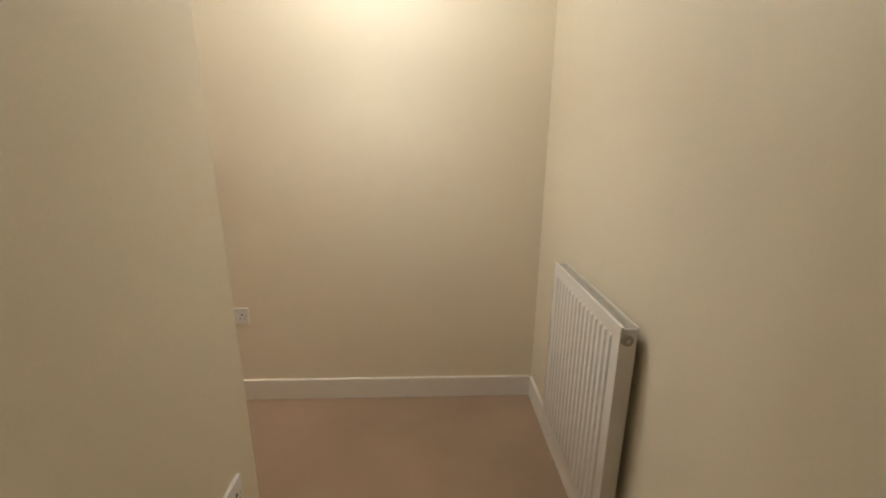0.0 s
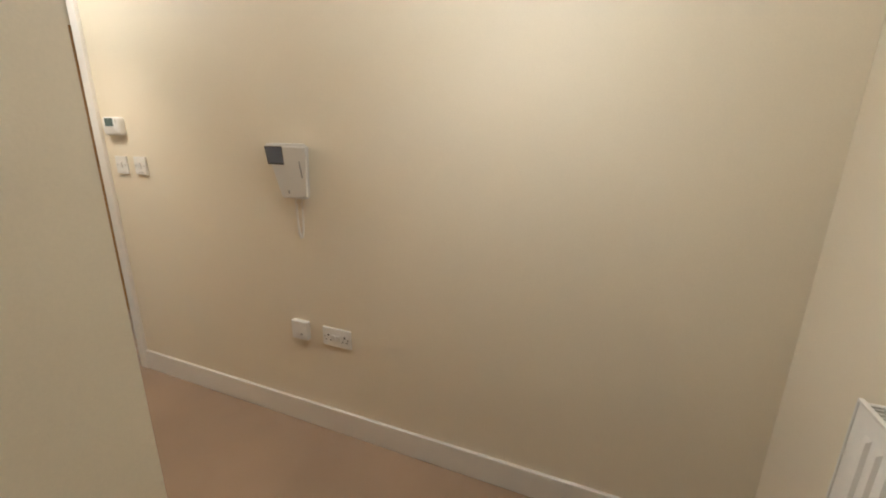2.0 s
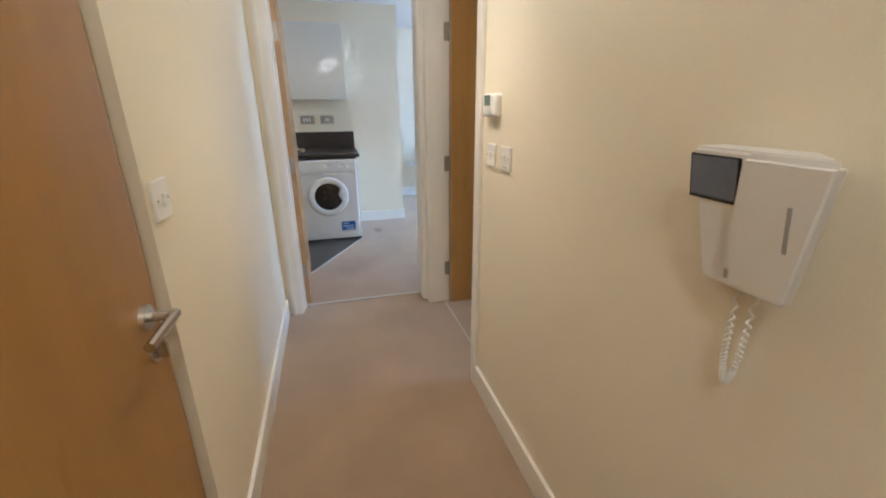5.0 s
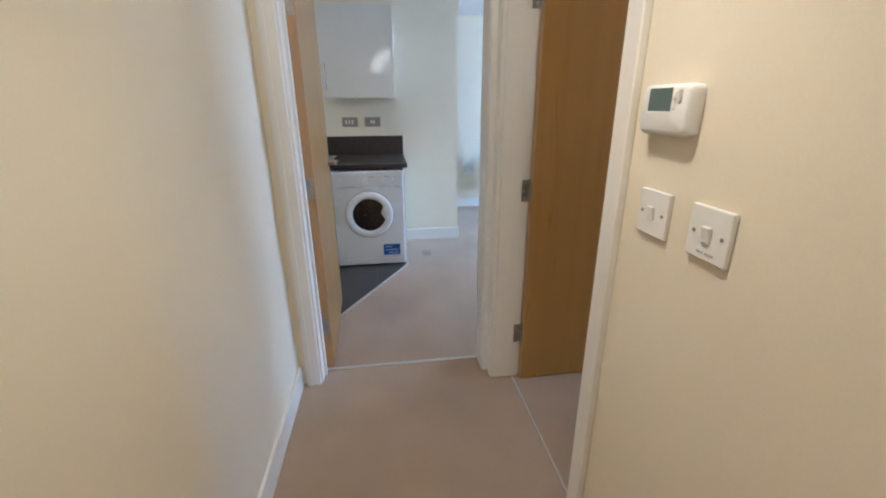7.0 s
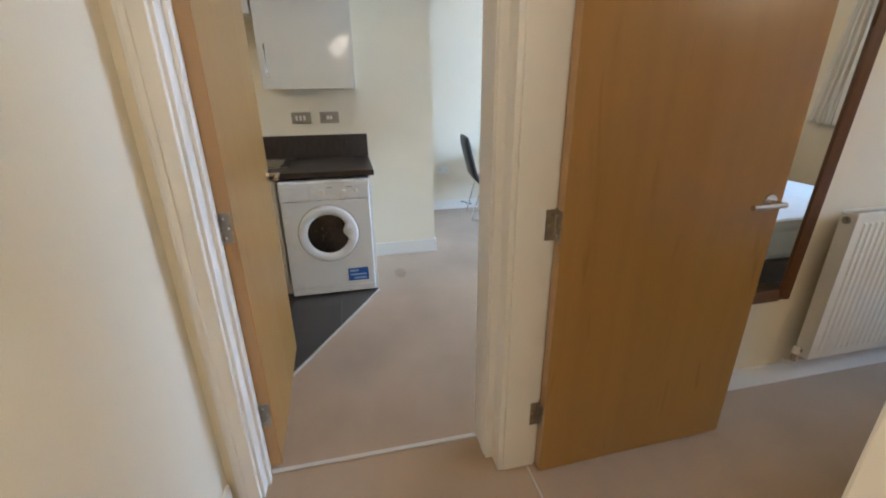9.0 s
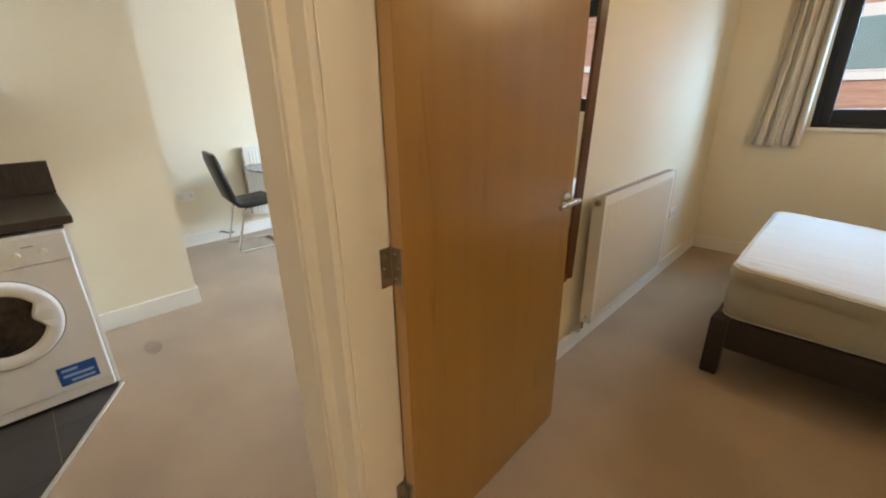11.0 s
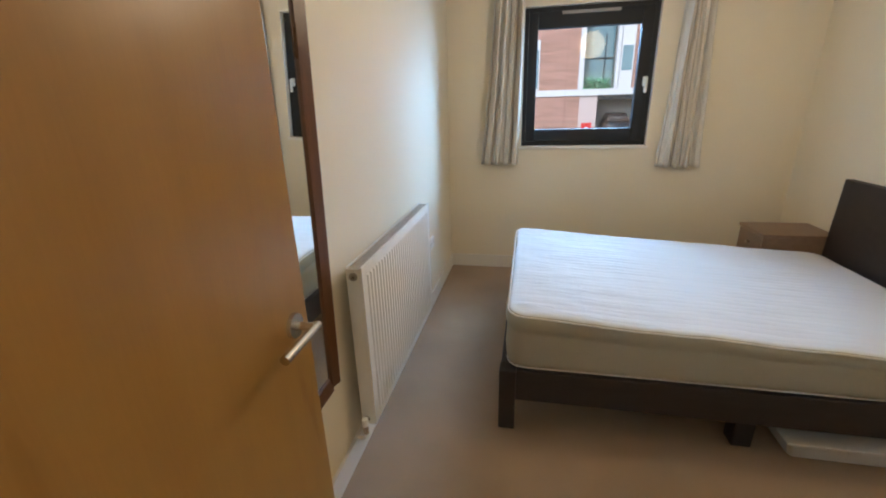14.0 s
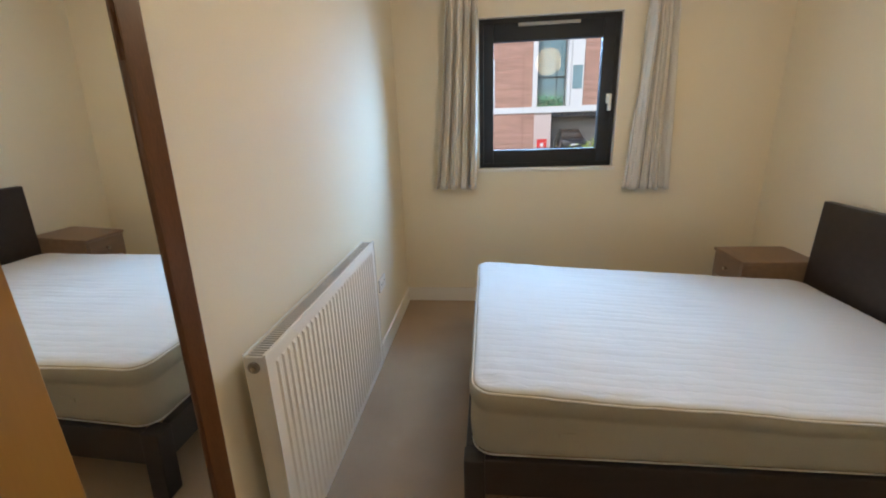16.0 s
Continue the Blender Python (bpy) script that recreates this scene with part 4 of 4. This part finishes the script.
for nm, (y0, y1, z0, z1) in (("l", (0, fr, 0, lz)), ("r", (ly - fr, ly, 0, lz)), ("b", (fr, ly - fr, 0, fr)), ("t", (fr, ly - fr, lz - fr, lz))):
    bm = boxes((0.002, 0.036, y0, y1, z0, z1))
    inner = {"l": (1, fr), "r": (1, ly - fr), "b": (2, fr), "t": (2, lz - fr)}[nm]
    for v in bm.verts:
        if abs(v.co[inner[0]] - inner[1]) < 1e-4 and v.co.x > 0.03:
            v.co.x = 0.022
    bmesh.ops.bevel(bm, geom=list(bm.edges), offset=0.005, segments=3, affect="EDGES")
    part("frame_rail", bm, MIRRORWOOD, mr, "moulded walnut rail", 40)

# ---- kitchen and living room ----
TZ = 0.004
slate = thing("kitchen_tiles", pose(0, 0, 0), "dark slate-look kitchen floor tiles with a diagonal edge", "floor tile", "", "structure")
# tiles lie south-west of the diagonal from the door to the appliance's corner
ux, uy = (-4.915 + 3.97), (0.885 - 0.345)
for ix in range(7):
    for iy in range(9):
        x1, y1 = -3.43 - ix * 0.33, 0.95 - iy * 0.33
        x0, y0, y1 = x1 - 0.3288, y1 - 0.3288, min(y1, 0.880)
        poly = [(x0, y0), (x1, y0), (x1, y1), (x0, y1)]
        out = []
        for (ax, ay), (bx, by) in zip(poly, poly[1:] + poly[:1]):
            da = ux * (ay - 0.345) - uy * (ax + 3.97)
            db = ux * (by - 0.345) - uy * (bx + 3.97)
            if da >= 0:
                out.append((ax, ay))
            if da * db < 0:
                t = da / (da - db)
                out.append((ax + (bx - ax) * t, ay + (by - ay) * t))
        if len(out) >= 3 and x0 > -5.64:
            part("tile", prism(bmesh.new(), out, 0.0008, TZ), TILE, slate)
bm = bmesh.new()
prism(bm, [(-3.50, 0.077), (-4.925, 0.891), (-4.918, 0.903), (-3.493, 0.089)], 0.001, 0.010)
solid("threshold_tiles", bm, STRIP, "pale metal edge strip between tiles and carpet", "threshold")
bm = bmesh.new()
prism(bm, [(-5.20 + 0.09 * math.cos(k * math.tau / 14) * (1 + 0.2 * math.sin(3 * k)), 1.09 + 0.045 * math.sin(k * math.tau / 14)) for k in range(14)], 0.0005, 0.0012)
STAIN = surf("faded_carpet_stain", (0.34, 0.25, 0.18), 0.95, 0, 0.3, 6, 420, 0.004, spec=0.1)
solid("carpet_stain", bm, STAIN, "faint darker stain on the beige carpet", "stain")

wm = thing("washing_machine", pose(-4.914, 0.282, 0), "white front-loading washing machine under the dark worktop", "washing machine")
D, Wd, H = 0.56, 0.595, 0.850
part("body", boxes((-D, -0.012, 0, Wd, 0.018, H), bevel=0.006), ENAMEL, wm)
bm = boxes((-0.012, 0.0, 0.006, Wd - 0.006, 0.075, 0.715), bevel=0.004)
part("front_panel", bm, ENAMEL, wm)
part("plinth_panel", boxes((-0.012, -0.003, 0.006, Wd - 0.006, 0.022, 0.073), bevel=0.002), ENAMEL, wm)
cp = part("control_panel", boxes((-0.012, 0.008, 0.004, Wd - 0.004, 0.718, H - 0.004), bevel=0.006), ENAMEL, wm)
part("detergent_drawer", boxes((0.0082, 0.014, 0.02, 0.20, 0.730, 0.826), bevel=0.004), ENAMEL, cp)
for y, r_ in ((0.275, 0.022), (0.42, 0.014), (0.505, 0.014)):
    bm = bmesh.new()
    rod(bm, (0.008, y, 0.772), (0.032, y, 0.772), r_, r_ * 0.85, 24)
    part("knob", bm, PLASTIC, cp, "", 40)
for y in (0.33, 0.46):
    part("printed_marks", boxes((0.0083, 0.0088, y - 0.02, y + 0.02, 0.80, 0.806)), PLASTIC_GREY, cp)
cy, cz = 0.296, 0.478


def ring_disc(r_out, r_in, x0, x1, notch=False, sides=56):
    """A turned ring facing +x, with a bite out of its inner edge for the door's finger grip."""
    bm = bmesh.new()
    rows = []
    for k in range(sides):
        a = k * math.tau / sides
        ri = r_in
        if notch:
            da = min(abs(a - 0.12), math.tau - abs(a - 0.12))
            ri = r_in - 0.042 * max(0, 1 - (da / 0.42) ** 2)
        rows.append([bm.verts.new((x, cy + r * math.cos(a), cz + r * math.sin(a))) for r, x in ((r_out, x0), (r_out - 0.006, x1 - 0.006), (r_out - 0.016, x1), (ri + 0.014, x1), (ri, x1 - 0.014), (ri, x0))])
    for k in range(sides):
        a, b = rows[k], rows[(k + 1) % sides]
        for i in range(6):
            bm.faces.new((a[i], a[(i + 1) % 6], b[(i + 1) % 6], b[i]))
    return bm


dr = part("door_ring", ring_disc(0.203, 0.140, 0.0004, 0.026, True), ENAMEL, wm, "white round door surround", 50)
bm = bmesh.new()
bmesh.ops.create_uvsphere(bm, u_segments=36, v_segments=16, radius=0.150)
for v in bm.verts:
    v.co = (0.004 + max(-0.002, 0.020 * (1 - (v.co.y ** 2 + v.co.z ** 2) / 0.0225)) if v.co.x > 0 else 0.001, cy + v.co.y, cz + v.co.z)
SMOKED = surf("smoked_door_glass", (0.030, 0.022, 0.018), 0.08, 0, 0.6, 9, 30, 0.0)
part("door_glass", bm, SMOKED, dr, "dark smoked glass bowl", 60)
bm = bmesh.new()
rod(bm, (-0.004, cy, cz), (0.0006, cy, cz), 0.2075, 0.2075, 48)
part("door_seal", bm, PLASTIC_GREY, wm, "", 40)
lb = part("energy_label", boxes((0.0003, 0.0014, 0.40, 0.545, 0.105, 0.203)), BLUE, wm, "blue rectangular energy label")
part("label_print", boxes((0.0015, 0.0019, 0.415, 0.475, 0.175, 0.188), (0.0015, 0.0019, 0.415, 0.530, 0.145, 0.158), (0.0015, 0.0019, 0.44, 0.530, 0.118, 0.130)), INK, lb)
for y in (0.05, Wd - 0.05):
    bm = bmesh.new()
    rod(bm, (-0.05, y, 0), (-0.05, y, 0.02), 0.018, 0.018, 14)
    rod(bm, (-D + 0.05, y, 0), (-D + 0.05, y, 0.02), 0.018, 0.018, 14)
    part("foot", bm, BLACK, wm)

wt = thing("worktop", pose(-5.645, 0.918, 0.868), "dark brown laminate kitchen worktop with a matching upstand", "worktop")
part("slab", boxes((0.0, 0.715, -3.1, 0.0, 0.0, 0.038), bevel=0.004), WORKTOP, wt)
part("upstand", boxes((0.0, 0.018, -3.1, 0.0, 0.0385, 0.215), bevel=0.002), WORKTOP, wt)
ep = thing("end_panel", pose(-5.645, 0.879, 0), "white laminate end panel beside the washing machine", "cabinet panel")
part("panel", boxes((0.0, 0.680, 0.0, 0.016, 0.0, 0.866), bevel=0.001), CARCASS, ep)
sk = thing("sink", pose(-5.36, -0.02, 0.906), "stainless steel inset sink and drainer in the worktop", "sink")
part("drainer", boxes((-0.20, 0.22, -0.45, 0.36, 0.0, 0.006), bevel=0.003), STEEL, sk)
bm = boxes(*[(-0.15 + i * 0.05, -0.135 + i * 0.05, -0.05, 0.30, 0.006, 0.011) for i in range(7)], bevel=0.002)
part("drainer_rib", bm, STEEL, sk)
du = thing("drawer_unit", pose(-5.60, -0.330, 0), "cream five-drawer kitchen base unit", "kitchen cabinet")
part("carcass", boxes((0.0, 0.640, 0.0, 0.596, 0.10, 0.866)), CARCASS, du)
part("plinth", boxes((0.0, 0.59, 0.0, 0.596, 0.0, 0.099)), CARCASS, du)
for i in range(5):
    z = 0.112 + i * 0.150
    f_ = part("drawer_front", boxes((0.641, 0.659, 0.003, 0.593, z, z + 0.145), bevel=0.002), CARCASS, du)
    part("handle", boxes((0.659, 0.678, 0.22, 0.38, z + 0.085, z + 0.095), bevel=0.003), STEEL, f_)
bu = thing("base_unit", pose(-5.60, -1.500, 0), "cream two-door kitchen base unit", "kitchen cabinet")
part("carcass", boxes((0.0, 0.640, 0.0, 1.166, 0.10, 0.866)), CARCASS, bu)
part("plinth", boxes((0.0, 0.59, 0.0, 1.166, 0.0, 0.099)), CARCASS, bu)
for y in (0.003, 0.586):
    f_ = part("cabinet_door", boxes((0.641, 0.659, y, y + 0.577, 0.112, 0.862), bevel=0.002), GLOSS, bu)
    part("handle", boxes((0.659, 0.678, y + 0.02, y + 0.03, 0.65, 0.82), bevel=0.003), STEEL, f_)


def wall_unit(name, y0, y1, z0, z1, label, handle=True):
    c = thing(name, pose(-5.645, y0, z0), label, "wall cabinet")
    part("carcass", boxes((0.0, 0.325, 0.0, y1 - y0, 0.0, z1 - z0), bevel=0.001), CARCASS, c)
    d = part("cabinet_door", boxes((0.327, 0.346, 0.002, y1 - y0 - 0.002, -0.004, z1 - z0 - 0.002), bevel=0.002), GLOSS, c, "high-gloss white door")
    if handle:
        bm = bmesh.new()
        tube(bm, [(0.346, 0.052, 0.075), (0.376, 0.052, 0.075), (0.378, 0.052, 0.085), (0.378, 0.052, 0.265), (0.376, 0.052, 0.275), (0.346, 0.052, 0.275)], 0.006, 10)
        part("handle", bm, STEEL, d, "brushed metal bow handle", 40)
    return c


wall_unit("wall_cabinet", 0.225, 0.852, 1.430, 2.150, "gloss white wall cabinet above the dark worktop")
wall_unit("bridging_cabinet", -0.40, 0.215, 1.885, 2.150, "shallow gloss white bridging cabinet over the hob", False)

# cantilever chair, drawn as a side profile swept across its width
ch = thing("cantilever_chair", pose(-6.62, 2.27, 0, 0, 0, 84), "black leather cantilever dining chair on a chrome frame", "chair")
prof = [(-0.245, 0.935), (-0.232, 0.86), (-0.203, 0.74), (-0.165, 0.60), (-0.140, 0.505), (-0.105, 0.462), (-0.04, 0.448), (0.08, 0.455), (0.21, 0.468), (0.245, 0.460)]
bm, rows = bmesh.new(), []
for i, (x, z) in enumerate(prof):
    a, b = prof[max(0, i - 1)], prof[min(len(prof) - 1, i + 1)]
    d = Vector((b[0] - a[0], 0, b[1] - a[1])).normalized()
    nrm = Vector((d.z, 0, -d.x)) * (0.026 if 0 < i < len(prof) - 1 else 0.014)
    row = []
    for y, s in ((-0.215, 0.5), (-0.195, 1), (0.195, 1), (0.215, 0.5)):
        row.append(bm.verts.new(Vector((x, y, z)) + nrm * s))
    for y, s in ((0.215, 0.5), (0.195, 1), (-0.195, 1), (-0.215, 0.5)):
        row.append(bm.verts.new(Vector((x, y, z)) - nrm * s))
    rows.append(row)
for a, b in zip(rows, rows[1:]):
    for k in range(8):
        bm.faces.new((a[k], a[(k + 1) % 8], b[(k + 1) % 8], b[k]))
bm.faces.new(rows[0][::-1])
bm.faces.new(rows[-1])
part("seat_shell", bm, LEATHER, ch, "padded black leather seat and back", 60)
for y in (-0.19, 0.19):
    bm = bmesh.new()
    tube(bm, [(-0.05, y, 0.418), (-0.08, y, 0.405), (-0.17, y, 0.06), (-0.175, y, 0.022), (-0.16, y, 0.012), (0.22, y, 0.012)], 0.011, 12)
    part("side_tube", bm, CHROME, ch, "chrome tube leg", 50)
bm = bmesh.new()
tube(bm, [(0.22, -0.19, 0.0125), (0.22, 0.19, 0.0125)], 0.011, 12)
part("floor_tube", bm, CHROME, ch, "", 50)

tb = thing("dining_table", pose(-6.60, 2.86, 0), "round pale glass dining table with chrome legs", "table")
bm = bmesh.new()
rod(bm, (0, 0, 0.735), (0, 0, 0.747), 0.52, 0.52, 64)
part("tabletop", bm, TABLEGLASS, tb, "round glass top", 40)
for k in range(4):
    a = math.pi / 4 + k * math.pi / 2
    bm = bmesh.new()
    rod(bm, (0.38 * math.cos(a), 0.38 * math.sin(a), 0), (0.30 * math.cos(a), 0.30 * math.sin(a), 0.735), 0.016, None, 14)
    part("leg", bm, CHROME, tb, "", 40)
cb = thing("aerial_cable", pose(-7.035, 2.10, 0.085), "short black cable end above the skirting", "cable")
bm = bmesh.new()
tube(bm, [(0.0, 0, 0), (0.03, 0.01, 0.01), (0.05, 0.04, 0.0), (0.045, 0.07, -0.015), (0.03, 0.09, -0.02)], 0.006, 8)
rod(bm, (0.03, 0.085, -0.02), (0.032, 0.125, -0.022), 0.010, 0.008, 10)
part("cable", bm, BLACK, cb)

# ---- outside ----
GZ = -0.80
solid("ground", boxes((-300, 300, 5.45, 400, GZ - 0.2, GZ)), ASPHALT, "grey asphalt yard and road outside", "ground")
FY = 36.0
ob = thing("apartment_building", pose(0, FY, GZ), "red-brown clad apartment block with pale bands and balcony", "building")


def fbox(*rows, bevel=0.0):
    return boxes(*[(a, b, c, d, e - GZ, f_ - GZ) for a, b, c, d, e, f_ in rows], bevel=bevel)


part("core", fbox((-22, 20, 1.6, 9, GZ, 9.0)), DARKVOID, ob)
for nm, x0, x1, z0, z1 in (("a", -22, 0.75, 2.40, 8.8), ("b", -22, 0.95, GZ, 1.95), ("c", 4.55, 20, 2.40, 8.8), ("d", 7.2, 20, GZ, 1.95)):
    cl = part("wall", fbox((x0, x1, 0.12, 1.6, z0, z1)), BRICK, ob)
    n = int((z1 - z0) / 0.16)
    rr = random.Random(len(nm) + int(x0))
    bm = bmesh.new()
    for i in range(n):
        x = x0
        while x < x1 - 0.3:
            w_ = min(rr.uniform(1.4, 3.2), x1 - x)
            dz = rr.uniform(-0.01, 0.01)
            bmesh.ops.create_cube(bm, size=1, matrix=Matrix.Translation((x + w_ / 2, 0.095 + rr.uniform(-0.02, 0.02), z0 - GZ + (i + 0.5) * 0.16 + dz)) @ Matrix.Diagonal((w_ - 0.02, 0.05, 0.13, 1)))
            x += w_
    tagged(part("cladding", bm, BRICK, cl), kind="stuff")
part("band", fbox((-22, 20, 0.0, 1.6, 1.951, 2.399)), RENDER, ob, "pale grey floor band")
for x0, x1 in ((0.75, 1.10), (3.30, 3.55)):
    part("post", fbox((x0, x1, -0.05, 0.6, 2.40, 8.8)), RENDER, ob, "pale upright post")
bg = part("balcony_glazing", fbox((1.10, 3.30, 1.2, 1.26, 2.40, 8.8)), FARGLASS, ob)
part("balcony_mullion", fbox((2.66, 2.72, 1.13, 1.19, 2.40, 6.2), (1.10, 3.30, 1.13, 1.19, 4.55, 4.62)), ALU, bg)
part("balustrade", fbox((1.10, 3.30, 0.02, 0.05, 2.40, 3.60)), BALGLASS, ob, "glass balcony balustrade")
bm = bmesh.new()
rr = random.Random(5)
for i in range(260):
    p = Vector((rr.uniform(1.25, 3.1), rr.uniform(0.3, 0.8), rr.uniform(0, 1) ** 2 * 0.75 + 2.45 - GZ))
    q = Euler((rr.uniform(0, 6), rr.uniform(0, 6), rr.uniform(0, 6))).to_matrix().to_4x4()
    bmesh.ops.create_grid(bm, x_segments=1, y_segments=1, size=0.07, matrix=Matrix.Translation(p) @ q)
part("balcony_plants", bm, PLANT, ob, "green plants on the balcony")
for x0, x1, z0, z1 in ((3.60, 4.50, 2.40, 8.8), (-5.7, -2.1, 2.42, 5.9), (-13.2, -11.6, 3.2, 5.6), (8.6, 10.2, 3.2, 5.6)):
    wn = part("window", fbox((x0, x1, 0.02, 0.20, z0, z1)), RENDER, ob, "pale window surround")
    part("pane", fbox((x0 + 0.1, x1 - 0.1, 0.0, 0.019, z0 + (1.2 if z1 > 8 else 0.12), min(z1, 5.4) - 0.15)), FARGLASS, wn)
part("stone_panel", fbox((0.95, 2.25, 0.1, 1.6, GZ, 1.95)), PINKISH, ob, "pale stone ground-floor panel")
part("undercroft_post", fbox((7.0, 7.2, 0.1, 1.6, GZ, 1.95)), RENDER, ob)
part("fascia", fbox((2.25, 7.0, 0.05, 1.6, 1.60, 1.95)), ALU, ob)
rb = thing("red_sign", pose(1.15, 35.6, GZ), "small red square sign board by the wall", "sign")
part("board", boxes((0, 0.75, 0, 0.05, 0.15, 0.80), bevel=0.01), RED, rb)
part("white_mark", boxes((0.27, 0.50, -0.006, -0.001, 0.22, 0.50)), RENDER, rb)
for x in (0.08, 0.62):
    part("post", boxes((x, x + 0.05, 0.051, 0.09, 0, 0.76)), ALU, rb)

car = thing("parked_car", pose(3.55, 33.2, GZ), "black parked hatchback facing the yard", "car")


def loft(bm, sections):
    rows = [[bm.verts.new(v) for v in s] for s in sections]
    n_ = len(rows[0])
    for a, b in zip(rows, rows[1:]):
        for k in range(n_):
            bm.faces.new((a[k], a[(k + 1) % n_], b[(k + 1) % n_], b[k]))
    bm.faces.new(rows[0][::-1])
    bm.faces.new(rows[-1])
    return bm


def sec(y, w_, z0, z1, r):
    return [(-w_ + r, y, z0), (w_ - r, y, z0), (w_, y, z0 + r), (w_, y, z1 - r), (w_ - r, y, z1), (-w_ + r, y, z1), (-w_, y, z1 - r), (-w_, y, z0 + r)]


part("body", loft(bmesh.new(), [sec(0, 0.74, 0.25, 0.66, 0.1), sec(0.12, 0.86, 0.2, 0.78, 0.1), sec(1.0, 0.89, 0.2, 0.90, 0.1), sec(3.4, 0.89, 0.2, 0.95, 0.1), sec(4.0, 0.82, 0.25, 0.92, 0.1)]), CARPAINT, car, "", 40)
part("cabin", loft(bmesh.new(), [sec(1.0, 0.80, 0.88, 0.92, 0.02), sec(1.75, 0.66, 0.9, 1.42, 0.08), sec(3.2, 0.66, 0.9, 1.45, 0.08), sec(3.9, 0.72, 0.9, 1.0, 0.04)]), SMOKED, car, "dark glazed cabin", 40)
part("roof", loft(bmesh.new(), [sec(1.75, 0.64, 1.40, 1.46, 0.02), sec(3.2, 0.64, 1.43, 1.49, 0.02)]), CARPAINT, car)
for x in (-0.66, 0.66):
    part("headlight", boxes((x - 0.13, x + 0.13, 0.02, 0.10, 0.58, 0.72), bevel=0.02), CHROME, car)
    for y in (0.75, 3.25):
        bm = bmesh.new()
        rod(bm, (x * 1.18, y, 0.32), (x * 1.40, y, 0.32), 0.32, None, 24)
        wh = part("wheel", bm, BLACK, car)
        bm = bmesh.new()
        rod(bm, (x * 1.40, y, 0.32), (x * 1.42, y, 0.32), 0.2, None, 16)
        part("rim", bm, CHROME, wh)
part("number_plate", boxes((-0.26, 0.26, -0.02, 0.0, 0.40, 0.51)), RENDER, car)

hedge = thing("hedge", pose(5.4, 31.5, GZ), "low yellow-green hedge at the edge of the yard", "hedge")
bm = bmesh.new()
rr = random.Random(11)
for i in range(1400):
    p = Vector((rr.gauss(0, 0.8), rr.gauss(0, 0.35), abs(rr.gauss(0, 0.28)) + 0.04))
    q = Euler((rr.uniform(0, 6), rr.uniform(0, 6), rr.uniform(0, 6))).to_matrix().to_4x4()
    bmesh.ops.create_grid(bm, x_segments=1, y_segments=1, size=0.06, matrix=Matrix.Translation(p) @ q)
part("leaves", bm, LEAF, hedge)
bm = bmesh.new()
for i in range(14):
    x = rr.uniform(-0.9, 0.9)
    rod(bm, (x, 0, 0), (x + rr.uniform(-0.2, 0.2), rr.uniform(-0.2, 0.2), 0.5), 0.015, 0.006, 6)
part("stems", bm, MIRRORWOOD, hedge)
